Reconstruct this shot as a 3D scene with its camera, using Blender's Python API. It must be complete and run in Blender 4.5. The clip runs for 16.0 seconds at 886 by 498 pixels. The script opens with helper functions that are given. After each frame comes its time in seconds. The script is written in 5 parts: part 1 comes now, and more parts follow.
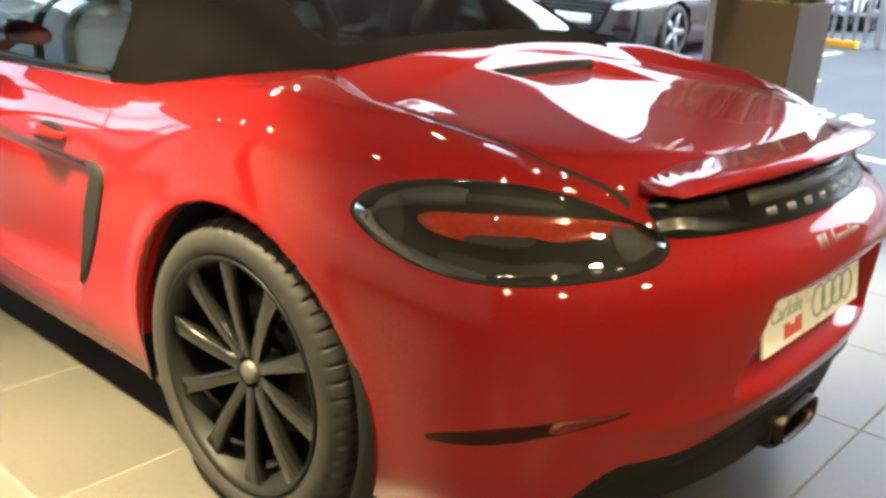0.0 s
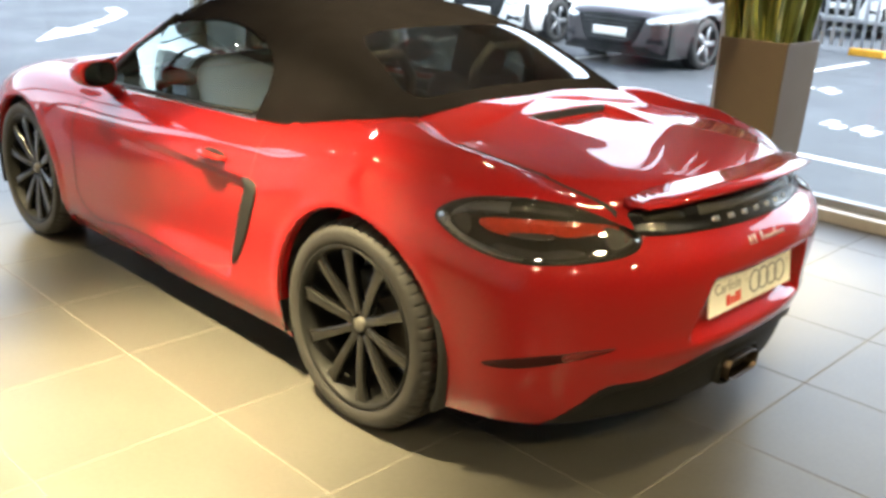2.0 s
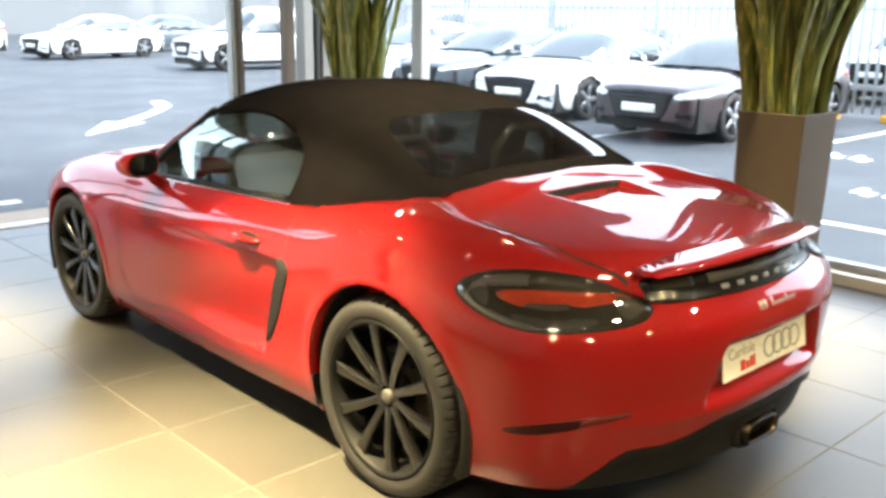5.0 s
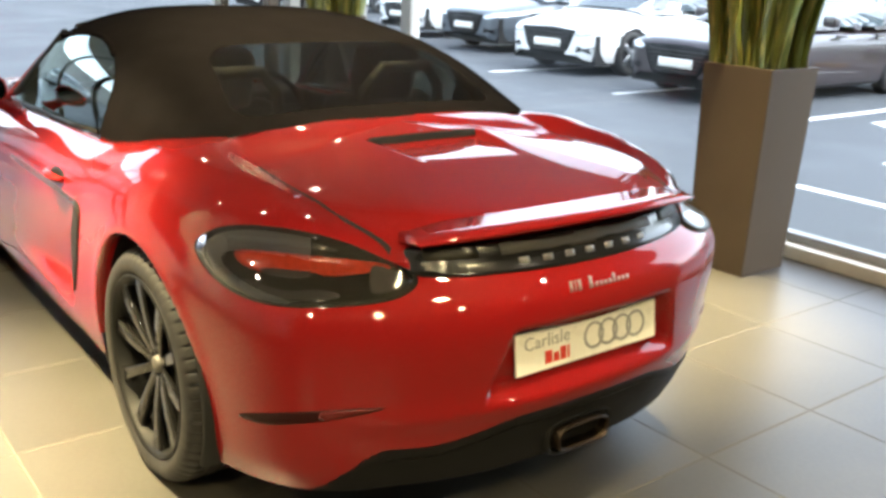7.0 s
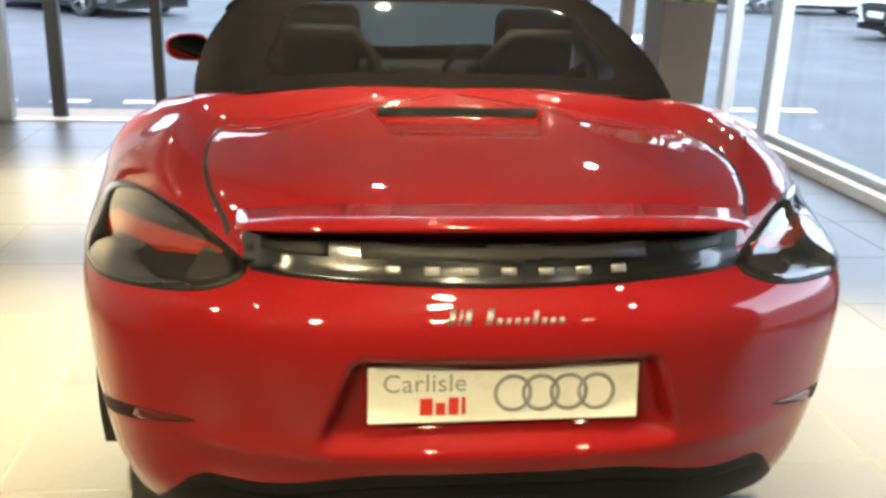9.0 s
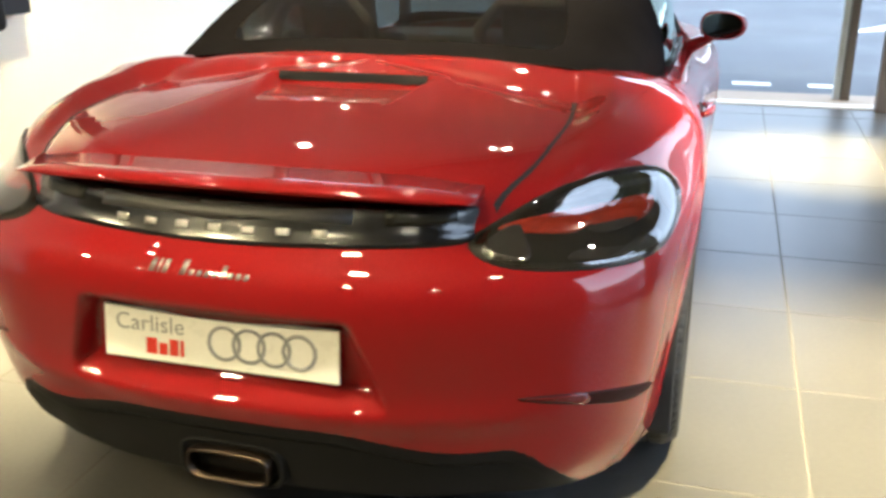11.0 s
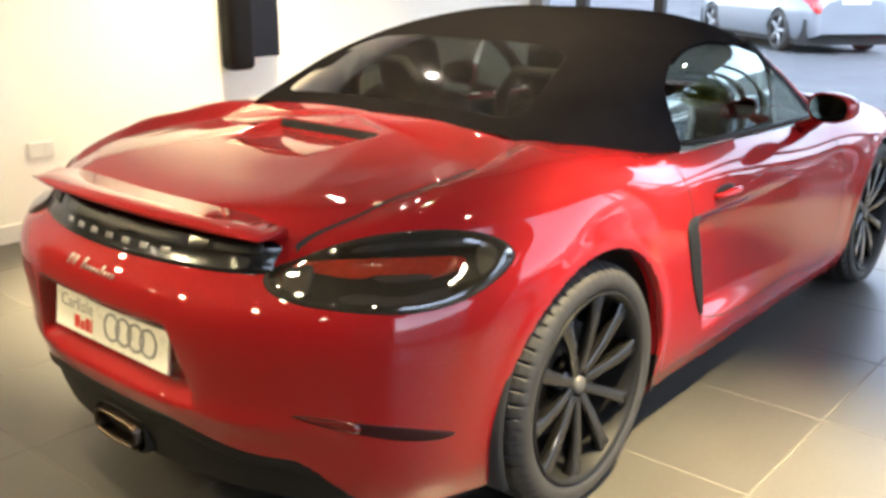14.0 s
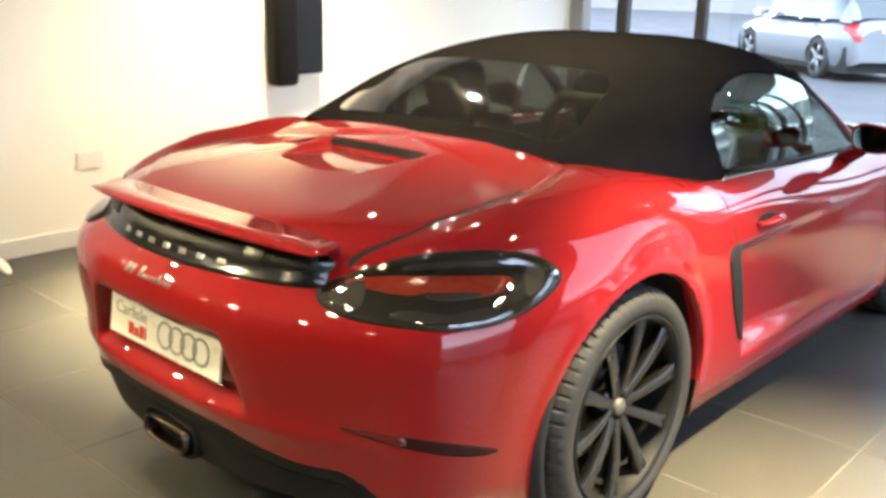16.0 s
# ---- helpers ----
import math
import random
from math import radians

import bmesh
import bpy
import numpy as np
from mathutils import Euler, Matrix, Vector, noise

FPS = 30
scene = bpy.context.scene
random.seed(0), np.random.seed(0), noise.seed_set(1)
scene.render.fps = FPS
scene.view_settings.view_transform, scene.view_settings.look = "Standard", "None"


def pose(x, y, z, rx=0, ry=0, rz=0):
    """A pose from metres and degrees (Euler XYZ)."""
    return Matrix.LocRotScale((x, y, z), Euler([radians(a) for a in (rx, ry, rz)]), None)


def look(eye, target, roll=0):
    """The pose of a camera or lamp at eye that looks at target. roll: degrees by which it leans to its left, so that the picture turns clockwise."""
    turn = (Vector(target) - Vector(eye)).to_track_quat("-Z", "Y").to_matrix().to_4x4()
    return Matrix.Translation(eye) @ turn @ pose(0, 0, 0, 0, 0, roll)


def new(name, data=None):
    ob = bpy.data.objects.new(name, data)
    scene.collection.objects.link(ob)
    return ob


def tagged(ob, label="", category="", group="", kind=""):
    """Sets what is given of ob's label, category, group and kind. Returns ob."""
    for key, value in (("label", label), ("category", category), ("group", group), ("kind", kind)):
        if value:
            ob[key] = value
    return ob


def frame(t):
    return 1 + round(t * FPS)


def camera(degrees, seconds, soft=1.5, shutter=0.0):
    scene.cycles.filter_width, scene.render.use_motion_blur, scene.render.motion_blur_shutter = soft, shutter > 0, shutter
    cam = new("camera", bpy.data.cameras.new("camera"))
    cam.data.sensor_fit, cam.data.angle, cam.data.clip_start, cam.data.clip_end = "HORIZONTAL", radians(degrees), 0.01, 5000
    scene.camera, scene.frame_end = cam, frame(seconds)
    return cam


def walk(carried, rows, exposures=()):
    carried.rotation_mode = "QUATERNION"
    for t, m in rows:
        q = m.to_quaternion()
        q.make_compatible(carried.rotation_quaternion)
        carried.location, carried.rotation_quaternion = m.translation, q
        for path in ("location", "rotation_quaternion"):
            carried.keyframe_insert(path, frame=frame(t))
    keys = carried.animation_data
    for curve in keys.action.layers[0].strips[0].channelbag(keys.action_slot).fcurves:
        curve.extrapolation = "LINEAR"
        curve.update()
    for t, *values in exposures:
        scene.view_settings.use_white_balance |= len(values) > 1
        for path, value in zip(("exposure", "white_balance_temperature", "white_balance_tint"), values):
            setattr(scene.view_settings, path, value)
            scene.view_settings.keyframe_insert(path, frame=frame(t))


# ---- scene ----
EXPOSURES = [(0.0, 2.93, 6180, 10), (3.0, 3.08, 6300, 10), (5.5, 3.05, 6350, 10), (6.5, 2.88, 6350, 10), (7.0, 2.90, 6250, 10), (8.0, 3.02, 6120, 10), (10.5, 3.16, 5680, 10), (11.0, 3.08, 5760, 10),
             (11.5, 2.76, 6050, 8), (12.0, 2.76, 6050, 10), (12.5, 2.93, 6050, 18), (13.0, 3.12, 5950, 15), (14.0, 3.11, 5950, 15), (16.0, 3.19, 5900, 12)]
cam = camera(50.99, 16.0, soft=3.3, shutter=0.25)
PATH = [
    (0.0, (-1.943, -1.513, 1.270), (-0.520, -0.262, 0.628), 3.08),
    (0.5, (-2.127, -1.651, 1.337), (-0.691, -0.381, 0.765), 2.73),
    (1.0, (-2.362, -1.794, 1.412), (-0.962, -0.503, 0.800), 1.84),
    (1.5, (-2.505, -1.942, 1.471), (-1.104, -0.641, 0.884), 2.45),
    (2.0, (-2.621, -2.068, 1.550), (-1.260, -0.756, 0.898), 2.90),
    (2.5, (-2.719, -2.152, 1.602), (-1.371, -0.808, 0.988), 2.87),
    (3.0, (-2.797, -2.140, 1.607), (-1.435, -0.777, 1.071), 2.44),
    (3.2, (-2.830, -2.142, 1.591), (-1.469, -0.773, 1.068), 2.62),
    (5.5, (-2.537, -2.276, 1.570), (-1.222, -0.854, 1.074), 0.10),
    (6.0, (-2.329, -2.357, 1.530), (-1.017, -0.959, 0.960), 0.07),
    (6.5, (-2.020, -2.384, 1.513), (-0.727, -0.958, 0.971), 2.30),
    (7.0, (-1.717, -2.426, 1.487), (-0.537, -0.924, 0.895), 2.49),
    (7.3, (-1.530, -2.486, 1.481), (-0.460, -0.905, 0.883), 2.59),
    (7.4, (-1.464, -2.513, 1.479), (-0.426, -0.912, 0.880), 3.16),
    (7.5, (-1.394, -2.529, 1.473), (-0.389, -0.905, 0.879), 3.99),
    (8.0, (-1.046, -2.544, 1.416), (-0.259, -0.805, 0.818), 3.65),
    (8.2, (-0.898, -2.512, 1.401), (-0.211, -0.727, 0.816), 3.13),
    (10.3, (0.477, -2.418, 1.341), (0.137, -0.582, 0.624), 2.14),
    (10.5, (0.599, -2.432, 1.350), (0.201, -0.614, 0.617), 2.23),
    (11.0, (0.913, -2.353, 1.359), (0.370, -0.553, 0.678), -0.57),
    (11.5, (1.136, -2.219, 1.376), (0.522, -0.446, 0.685), 2.99),
    (12.0, (1.424, -2.038, 1.401), (0.564, -0.354, 0.750), 2.50),
    (12.5, (1.613, -1.907, 1.402), (0.464, -0.403, 0.753), 3.01),
    (13.0, (1.782, -1.973, 1.419), (0.554, -0.504, 0.841), 1.97),
    (13.5, (1.919, -2.022, 1.448), (0.724, -0.522, 0.880), 1.41),
    (14.0, (2.051, -1.994, 1.432), (0.811, -0.538, 0.847), 0.20),
    (14.5, (2.078, -1.983, 1.432), (0.804, -0.555, 0.849), 0.24),
    (15.0, (2.079, -1.981, 1.434), (0.781, -0.573, 0.858), -0.46),
    (15.5, (2.058, -2.011, 1.438), (0.773, -0.590, 0.864), -0.05),
    (16.0, (2.044, -2.059, 1.448), (0.751, -0.636, 0.899), 1.36),
]
walk(cam, [(t, look(e, g, r)) for t, e, g, r in PATH], EXPOSURES)
# ---- end of walk ----
# ---------------------------------------------------------------- tuning of the light, and the plan outside
SKY_STRENGTH, SUN_STRENGTH, BEAM_WATTS = 0.15, 0.5, 145.0
BAY_LINES = [((7.4, 3.35), (12.0, 3.35)), ((7.4, 5.75), (12.0, 5.75)), ((7.4, 8.2), (12.0, 8.2)), ((4.75, -2.5), (4.75, 1.6))]
ARROW = (2.3, 10.05)
SMALL_MARKS = [(8.4, 2.3), (6.2, 1.0)]
CARS_PLAN = [
    (10.1, 5.1, 90, "dark", "dark maroon saloon parked beside a white one", False),
    (10.6, 8.1, 94, "white", "white saloon parked nose to the showroom", False),
    (11.6, 11.2, 90, "grey", "slate grey saloon parked beside a white one", False),
    (12.2, 14.2, 90, "white", "white saloon behind the door posts", False),
    (12.5, 21.9, 88, "white", "white tall estate with nose to the lane", True),
    (11.0, 30.0, 100, "white", "white saloon far across the car park", False),
    (6.5, 33.0, 100, "white", "white estate far across the car park", True),
    (15.5, 34.0, 100, "grey", "dark saloon far across the car park", False),
    (-5.1, 16.9, 48, "silver", "silver estate car seen from behind in the lane", True),
    (18.2, 5.2, 84, "white", "tall white estate car behind the palisade fence", True),
    (18.6, 1.7, 92, "red", "dull red hatchback behind the palisade fence", False),
    (17.6, 11.6, 88, "white", "white saloon in the second parking row", False),
    (17.8, 15.0, 91, "grey", "slate grey saloon in the second parking row", False),
    (17.6, 18.6, 89, "white", "white estate in the second parking row", True),
    (-7.5, 21.5, 200, "white", "white saloon far down the lane", False),
]

# ---------------------------------------------------------------- light
world = bpy.data.worlds.new("sky")
scene.world = world
world.use_nodes = True
wn = world.node_tree
for n in list(wn.nodes):
    wn.nodes.remove(n)
sky = wn.nodes.new("ShaderNodeTexSky")
sky.sky_type = "NISHITA"
sky.sun_disc = False
sky.sun_elevation = radians(52)
sky.sun_rotation = radians(141)
sky.air_density, sky.dust_density, sky.ozone_density = 1.0, 1.2, 1.2
back = wn.nodes.new("ShaderNodeBackground")
back.inputs["Strength"].default_value = SKY_STRENGTH
wout = wn.nodes.new("ShaderNodeOutputWorld")
pale = wn.nodes.new("ShaderNodeHueSaturation")
pale.inputs["Saturation"].default_value = 0.45
wn.links.new(sky.outputs[0], pale.inputs["Color"])
wn.links.new(pale.outputs[0], back.inputs[0])
wn.links.new(back.outputs[0], wout.inputs[0])

sun_data = bpy.data.lights.new("sun", "SUN")
sun_data.energy, sun_data.angle, sun_data.color = SUN_STRENGTH, radians(25), (1.0, 0.97, 0.93)
sun = new("sun", sun_data)
sun.matrix_world = look((13, -16, 26), (0, 0, 0))


# ---------------------------------------------------------------- materials
def mat(name, color, rough=0.5, metal=0.0, coat=0.0, vary=0.12, scale=6.0, fine=120.0, bump=0.0, rvary=0.06,
        emit=None, spec=0.5, objvary=0.0, coat_rough=0.03):
    m = bpy.data.materials.new(name)
    m.use_nodes = True
    nt = m.node_tree
    b = nt.nodes["Principled BSDF"]
    b.inputs["Metallic"].default_value = metal
    b.inputs["Coat Weight"].default_value = coat
    b.inputs["Coat Roughness"].default_value = coat_rough
    b.inputs["Specular IOR Level"].default_value = spec
    tc = nt.nodes.new("ShaderNodeTexCoord")
    n1 = nt.nodes.new("ShaderNodeTexNoise")
    n1.inputs["Scale"].default_value, n1.inputs["Detail"].default_value = scale, 4
    n2 = nt.nodes.new("ShaderNodeTexNoise")
    n2.inputs["Scale"].default_value, n2.inputs["Detail"].default_value = fine, 3
    nt.links.new(tc.outputs["Object"], n1.inputs["Vector"])
    nt.links.new(tc.outputs["Object"], n2.inputs["Vector"])
    add = nt.nodes.new("ShaderNodeMath")
    add.operation = "ADD"
    nt.links.new(n1.outputs["Fac"], add.inputs[0])
    nt.links.new(n2.outputs["Fac"], add.inputs[1])
    ramp = nt.nodes.new("ShaderNodeMapRange")
    ramp.inputs["From Min"].default_value, ramp.inputs["From Max"].default_value = 0.6, 1.4
    ramp.inputs["To Min"].default_value, ramp.inputs["To Max"].default_value = 1 - vary, 1 + vary
    nt.links.new(add.outputs[0], ramp.inputs["Value"])
    value = ramp.outputs[0]
    if objvary:
        info = nt.nodes.new("ShaderNodeObjectInfo")
        mr = nt.nodes.new("ShaderNodeMapRange")
        mr.inputs["To Min"].default_value, mr.inputs["To Max"].default_value = 1 - objvary, 1 + objvary
        nt.links.new(info.outputs["Random"], mr.inputs["Value"])
        mul = nt.nodes.new("ShaderNodeMath")
        mul.operation = "MULTIPLY"
        nt.links.new(value, mul.inputs[0])
        nt.links.new(mr.outputs[0], mul.inputs[1])
        value = mul.outputs[0]
    vm = nt.nodes.new("ShaderNodeVectorMath")
    vm.operation = "SCALE"
    vm.inputs[0].default_value = color
    nt.links.new(value, vm.inputs["Scale"])
    nt.links.new(vm.outputs[0], b.inputs["Base Color"])
    rr = nt.nodes.new("ShaderNodeMapRange")
    rr.inputs["From Min"].default_value, rr.inputs["From Max"].default_value = 0.3, 0.7
    rr.inputs["To Min"].default_value, rr.inputs["To Max"].default_value = max(rough - rvary, 0), rough + rvary
    nt.links.new(n1.outputs["Fac"], rr.inputs["Value"])
    nt.links.new(rr.outputs[0], b.inputs["Roughness"])
    if bump:
        bp = nt.nodes.new("ShaderNodeBump")
        bp.inputs["Strength"].default_value, bp.inputs["Distance"].default_value = 1.0, bump
        nt.links.new(n2.outputs["Fac"], bp.inputs["Height"])
        nt.links.new(bp.outputs[0], b.inputs["Normal"])
    if emit:
        b.inputs["Emission Color"].default_value = (*emit[0], 1)
        b.inputs["Emission Strength"].default_value = emit[1]
    return m


def glass(name, tint, gloss=1.0, rough=0.0, base=0.05):
    """A thin pane: tinted see-through with a mirror share by Fresnel."""
    m = bpy.data.materials.new(name)
    m.use_nodes = True
    nt = m.node_tree
    for n in list(nt.nodes):
        nt.nodes.remove(n)
    out = nt.nodes.new("ShaderNodeOutputMaterial")
    mix = nt.nodes.new("ShaderNodeMixShader")
    tr = nt.nodes.new("ShaderNodeBsdfTransparent")
    tr.inputs[0].default_value = (*tint, 1)
    gl = nt.nodes.new("ShaderNodeBsdfGlossy")
    gl.inputs["Roughness"].default_value = rough
    gl.inputs[0].default_value = (gloss, gloss, gloss, 1)
    fr = nt.nodes.new("ShaderNodeLayerWeight")
    fr.inputs[0].default_value = 0.5
    pw = nt.nodes.new("ShaderNodeMath")
    pw.operation = "POWER"
    pw.inputs[1].default_value = 4.5
    ma = nt.nodes.new("ShaderNodeMath")
    ma.operation = "MULTIPLY_ADD"
    ma.inputs[1].default_value, ma.inputs[2].default_value = 0.90, base
    nt.links.new(fr.outputs["Facing"], pw.inputs[0])
    nt.links.new(pw.outputs[0], ma.inputs[0])
    nt.links.new(ma.outputs[0], mix.inputs[0])
    nt.links.new(tr.outputs[0], mix.inputs[1])
    nt.links.new(gl.outputs[0], mix.inputs[2])
    nt.links.new(mix.outputs[0], out.inputs[0])
    return m


RED = mat("red_paint", (0.215, 0.0062, 0.0066), 0.45, 0.0, coat=1.0, vary=0.03, scale=3, fine=900, rvary=0.03, spec=0.04, coat_rough=0.012)
RED.node_tree.nodes["Principled BSDF"].inputs["Coat IOR"].default_value = 1.46
CANVAS = mat("black_canvas", (0.0102, 0.0091, 0.0098), 0.95, vary=0.25, scale=9, fine=700, bump=0.0006, spec=0.0)
BLACK_PLASTIC = mat("black_plastic", (0.010, 0.010, 0.0105), 0.5, vary=0.2, fine=400, bump=0.0003, spec=0.12)
INTAKE = mat("intake_black", (0.012, 0.012, 0.012), 0.5, vary=0.2, fine=300, spec=0.12)
BLACK_GLOSS = mat("gloss_black", (0.008, 0.008, 0.009), 0.22, vary=0.1, coat=0.25)
RUBBER = mat("tyre_rubber", (0.0135, 0.0125, 0.0118), 0.66, vary=0.25, scale=14, fine=260, bump=0.0004)
SPOKE = mat("gloss_black_spoke", (0.0055, 0.0053, 0.0052), 0.3, coat=0.9, vary=0.12, spec=0.06)
CAP_METAL = mat("pale_cap_metal", (0.055, 0.052, 0.048), 0.5, metal=0.05, vary=0.2, scale=60)
RIM = mat("black_rim", (0.007, 0.007, 0.0072), 0.5, metal=0.0, spec=0.15, vary=0.1)
DARK_STEEL = mat("dull_steel", (0.035, 0.031, 0.027), 0.5, metal=1.0, vary=0.2, scale=30)
TIP_STEEL = mat("heat_tinted_steel", (0.065, 0.05, 0.04), 0.36, metal=1.0, vary=0.25, scale=30)
BADGE = mat("badge_chrome", (0.31, 0.30, 0.29), 0.35, metal=0.8, vary=0.3, scale=160)
DARK_CAVITY = mat("dark_cavity", (0.008, 0.008, 0.008), 0.9, vary=0.2)
LEATHER = mat("dark_leather", (0.016, 0.0155, 0.015), 0.5, vary=0.15, fine=300, bump=0.0004)
TRIM_DARK = mat("dark_trim", (0.014, 0.0135, 0.013), 0.55, vary=0.2, fine=300, bump=0.0003)
PLATE_WHITE = mat("plate_cream", (0.82, 0.80, 0.72), 0.3, coat=0.3, vary=0.04, scale=20)
PRINT_GREY = mat("print_grey", (0.30, 0.30, 0.29), 0.4, vary=0.1)
PRINT_RED = mat("print_red", (0.62, 0.04, 0.02), 0.4, vary=0.1)
LAMP_DARK = mat("lamp_bowl", (0.016, 0.0155, 0.012), 0.45, spec=0.2, coat=0.1, vary=0.2)
LAMP_RED = mat("lamp_red", (0.52, 0.050, 0.022), 0.18, coat=0.6, vary=0.2, scale=60)
LAMP_GREY = mat("lamp_grey", (0.045, 0.044, 0.042), 0.5, metal=0.1, coat=0.1, vary=0.2)
SLOT_DARK = mat("slot_dark", (0.022, 0.004, 0.004), 0.6, spec=0.15)
SLOT_RED = mat("slot_red", (0.10, 0.005, 0.005), 0.2, spec=0.4, coat=0.4)
SMOKED = glass("smoked_lens", (0.44, 0.42, 0.40), base=0.12)
CAR_GLASS = glass("tinted_car_glass", (0.27, 0.285, 0.25), base=0.15)
CAR_GLASS.node_tree.nodes["Glossy BSDF"].inputs[0].default_value = (0.85, 1.0, 0.96, 1)
REAR_GLASS = glass("rear_screen_glass", (0.32, 0.35, 0.31), base=0.24, rough=0.05)
SCREEN_GLASS = glass("windscreen_glass", (0.55, 0.60, 0.57), base=0.08)
PANE = glass("window_pane", (0.96, 0.985, 0.98), 0.9, base=0.02)
MIRROR = mat("mirror_glass", (0.14, 0.145, 0.145), 0.02, metal=1.0, vary=0.0, rvary=0.0)
TILE = mat("taupe_tile", (0.051, 0.048, 0.043), 0.37, vary=0.18, scale=3.0, fine=60, rvary=0.0, objvary=0.10, spec=0.55)
GROUT = mat("light_grout", (0.082, 0.076, 0.066), 0.8, vary=0.15)
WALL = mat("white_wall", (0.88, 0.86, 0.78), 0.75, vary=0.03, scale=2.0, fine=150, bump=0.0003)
# this grey puts the dimness of a larger hall into the wall colour
HALL = mat("dimmed_hall_wall", (0.20, 0.19, 0.17), 0.8, vary=0.05, scale=2.0, fine=150)
CEIL = mat("grey_ceiling", (0.17, 0.155, 0.14), 0.85, vary=0.03, scale=1.5)
ALU = mat("grey_aluminium", (0.30, 0.29, 0.27), 0.38, metal=0.6, vary=0.1, fine=90)
BRONZE = mat("bronze_aluminium", (0.11, 0.085, 0.065), 0.45, metal=0.3, vary=0.12)
ALU_PALE = mat("pale_aluminium", (0.40, 0.40, 0.385), 0.42, metal=0.3, vary=0.08, fine=90)
ALU_DARK = mat("dark_aluminium", (0.05, 0.048, 0.045), 0.42, metal=0.5, vary=0.15)
SILL = mat("pale_sill", (0.62, 0.60, 0.55), 0.5, vary=0.12, scale=8)
PLANTER = mat("brown_planter", (0.058, 0.044, 0.031), 0.6, vary=0.14, scale=5, fine=200, bump=0.0002, spec=0.12)
SOIL = mat("soil", (0.05, 0.035, 0.022), 0.95, vary=0.3, scale=30, bump=0.002)
ASPHALT = mat("damp_asphalt", (0.064, 0.070, 0.077), 0.62, vary=0.28, scale=0.7, fine=70, bump=0.002, rvary=0.12, spec=0.30)
MARKING = mat("road_marking", (0.75, 0.75, 0.73), 0.7, vary=0.2, scale=10, fine=60)
PAVING = mat("tan_paving", (0.36, 0.28, 0.21), 0.75, vary=0.18, scale=6, fine=90, bump=0.001)
FAR_WALL = mat("far_block_grey", (0.16, 0.165, 0.17), 0.7, vary=0.1, scale=0.3, fine=3)
GALV = mat("galvanised_steel", (0.40, 0.42, 0.44), 0.45, metal=0.7, vary=0.15, scale=3)
YELLOW = mat("yellow_block", (0.75, 0.36, 0.02), 0.6, vary=0.15)
WHITE_PLASTIC = mat("white_plastic", (0.78, 0.77, 0.72), 0.35, vary=0.03)
UNIT_BLACK = mat("unit_black", (0.006, 0.005, 0.005), 0.5, vary=0.2, spec=0.15)
SCREEN = mat("dark_screen", (0.010, 0.010, 0.014), 0.35, vary=0.1, spec=0.25)
LIGHT_LENS = mat("downlight_lens", (0.9, 0.88, 0.8), 0.4, emit=((1.0, 0.86, 0.62), 80.0), vary=0.0)


# ---------------------------------------------------------------- building helpers
def part(name, bm, material, parent=None, label="", smooth=True):
    me = bpy.data.meshes.new(name)
    bm.to_mesh(me)
    bm.free()
    if smooth:
        me.polygons.foreach_set("use_smooth", [True] * len(me.polygons))
    me.materials.append(material)
    ob = new(name, me)
    if parent is not None:
        ob.parent = parent
        ob.matrix_parent_inverse = parent.matrix_basis.inverted()
    if label:
        tagged(ob, label)
    return ob


def mesh_part(name, verts, faces, material, parent=None, label="", smooth=True):
    me = bpy.data.meshes.new(name)
    me.from_pydata([tuple(map(float, v)) for v in verts], [], faces)
    me.validate()
    if smooth:
        me.polygons.foreach_set("use_smooth", [True] * len(me.polygons))
    me.materials.append(material)
    ob = new(name, me)
    if parent is not None:
        ob.parent = parent
        ob.matrix_parent_inverse = parent.matrix_basis.inverted()
    if label:
        tagged(ob, label)
    return ob


def box(lo, hi, bevel=0.0, segs=2, bm=None):
    bm = bm or bmesh.new()
    c = [(a + b) / 2 for a, b in zip(lo, hi)]
    s = [abs(b - a) for a, b in zip(lo, hi)]
    made = bmesh.ops.create_cube(bm, size=1.0, matrix=Matrix.LocRotScale(c, None, s))["verts"]
    if bevel:
        edges = list({e for v in made for e in v.link_edges})
        bmesh.ops.bevel(bm, geom=edges, offset=bevel, segments=segs, profile=0.6, affect="EDGES")
    return bm


def lathe(profile, n=48, axis="x", centre=(0, 0, 0), closed=False):
    """Turns (along, radius) pairs about an axis."""
    bm = bmesh.new()
    rings = []
    for a, r in profile:
        ring = []
        for i in range(n):
            t = 2 * math.pi * i / n
            c, s = r * math.cos(t), r * math.sin(t)
            p = (a, c, s) if axis == "x" else ((c, a, s) if axis == "y" else (c, s, a))
            ring.append(bm.verts.new(Vector(p) + Vector(centre)))
        rings.append(ring)
    pairs = list(zip(rings, rings[1:])) + ([(rings[-1], rings[0])] if closed else [])
    for a, b in pairs:
        for i in range(n):
            bm.faces.new((a[i], a[(i + 1) % n], b[(i + 1) % n], b[i]))
    return bm


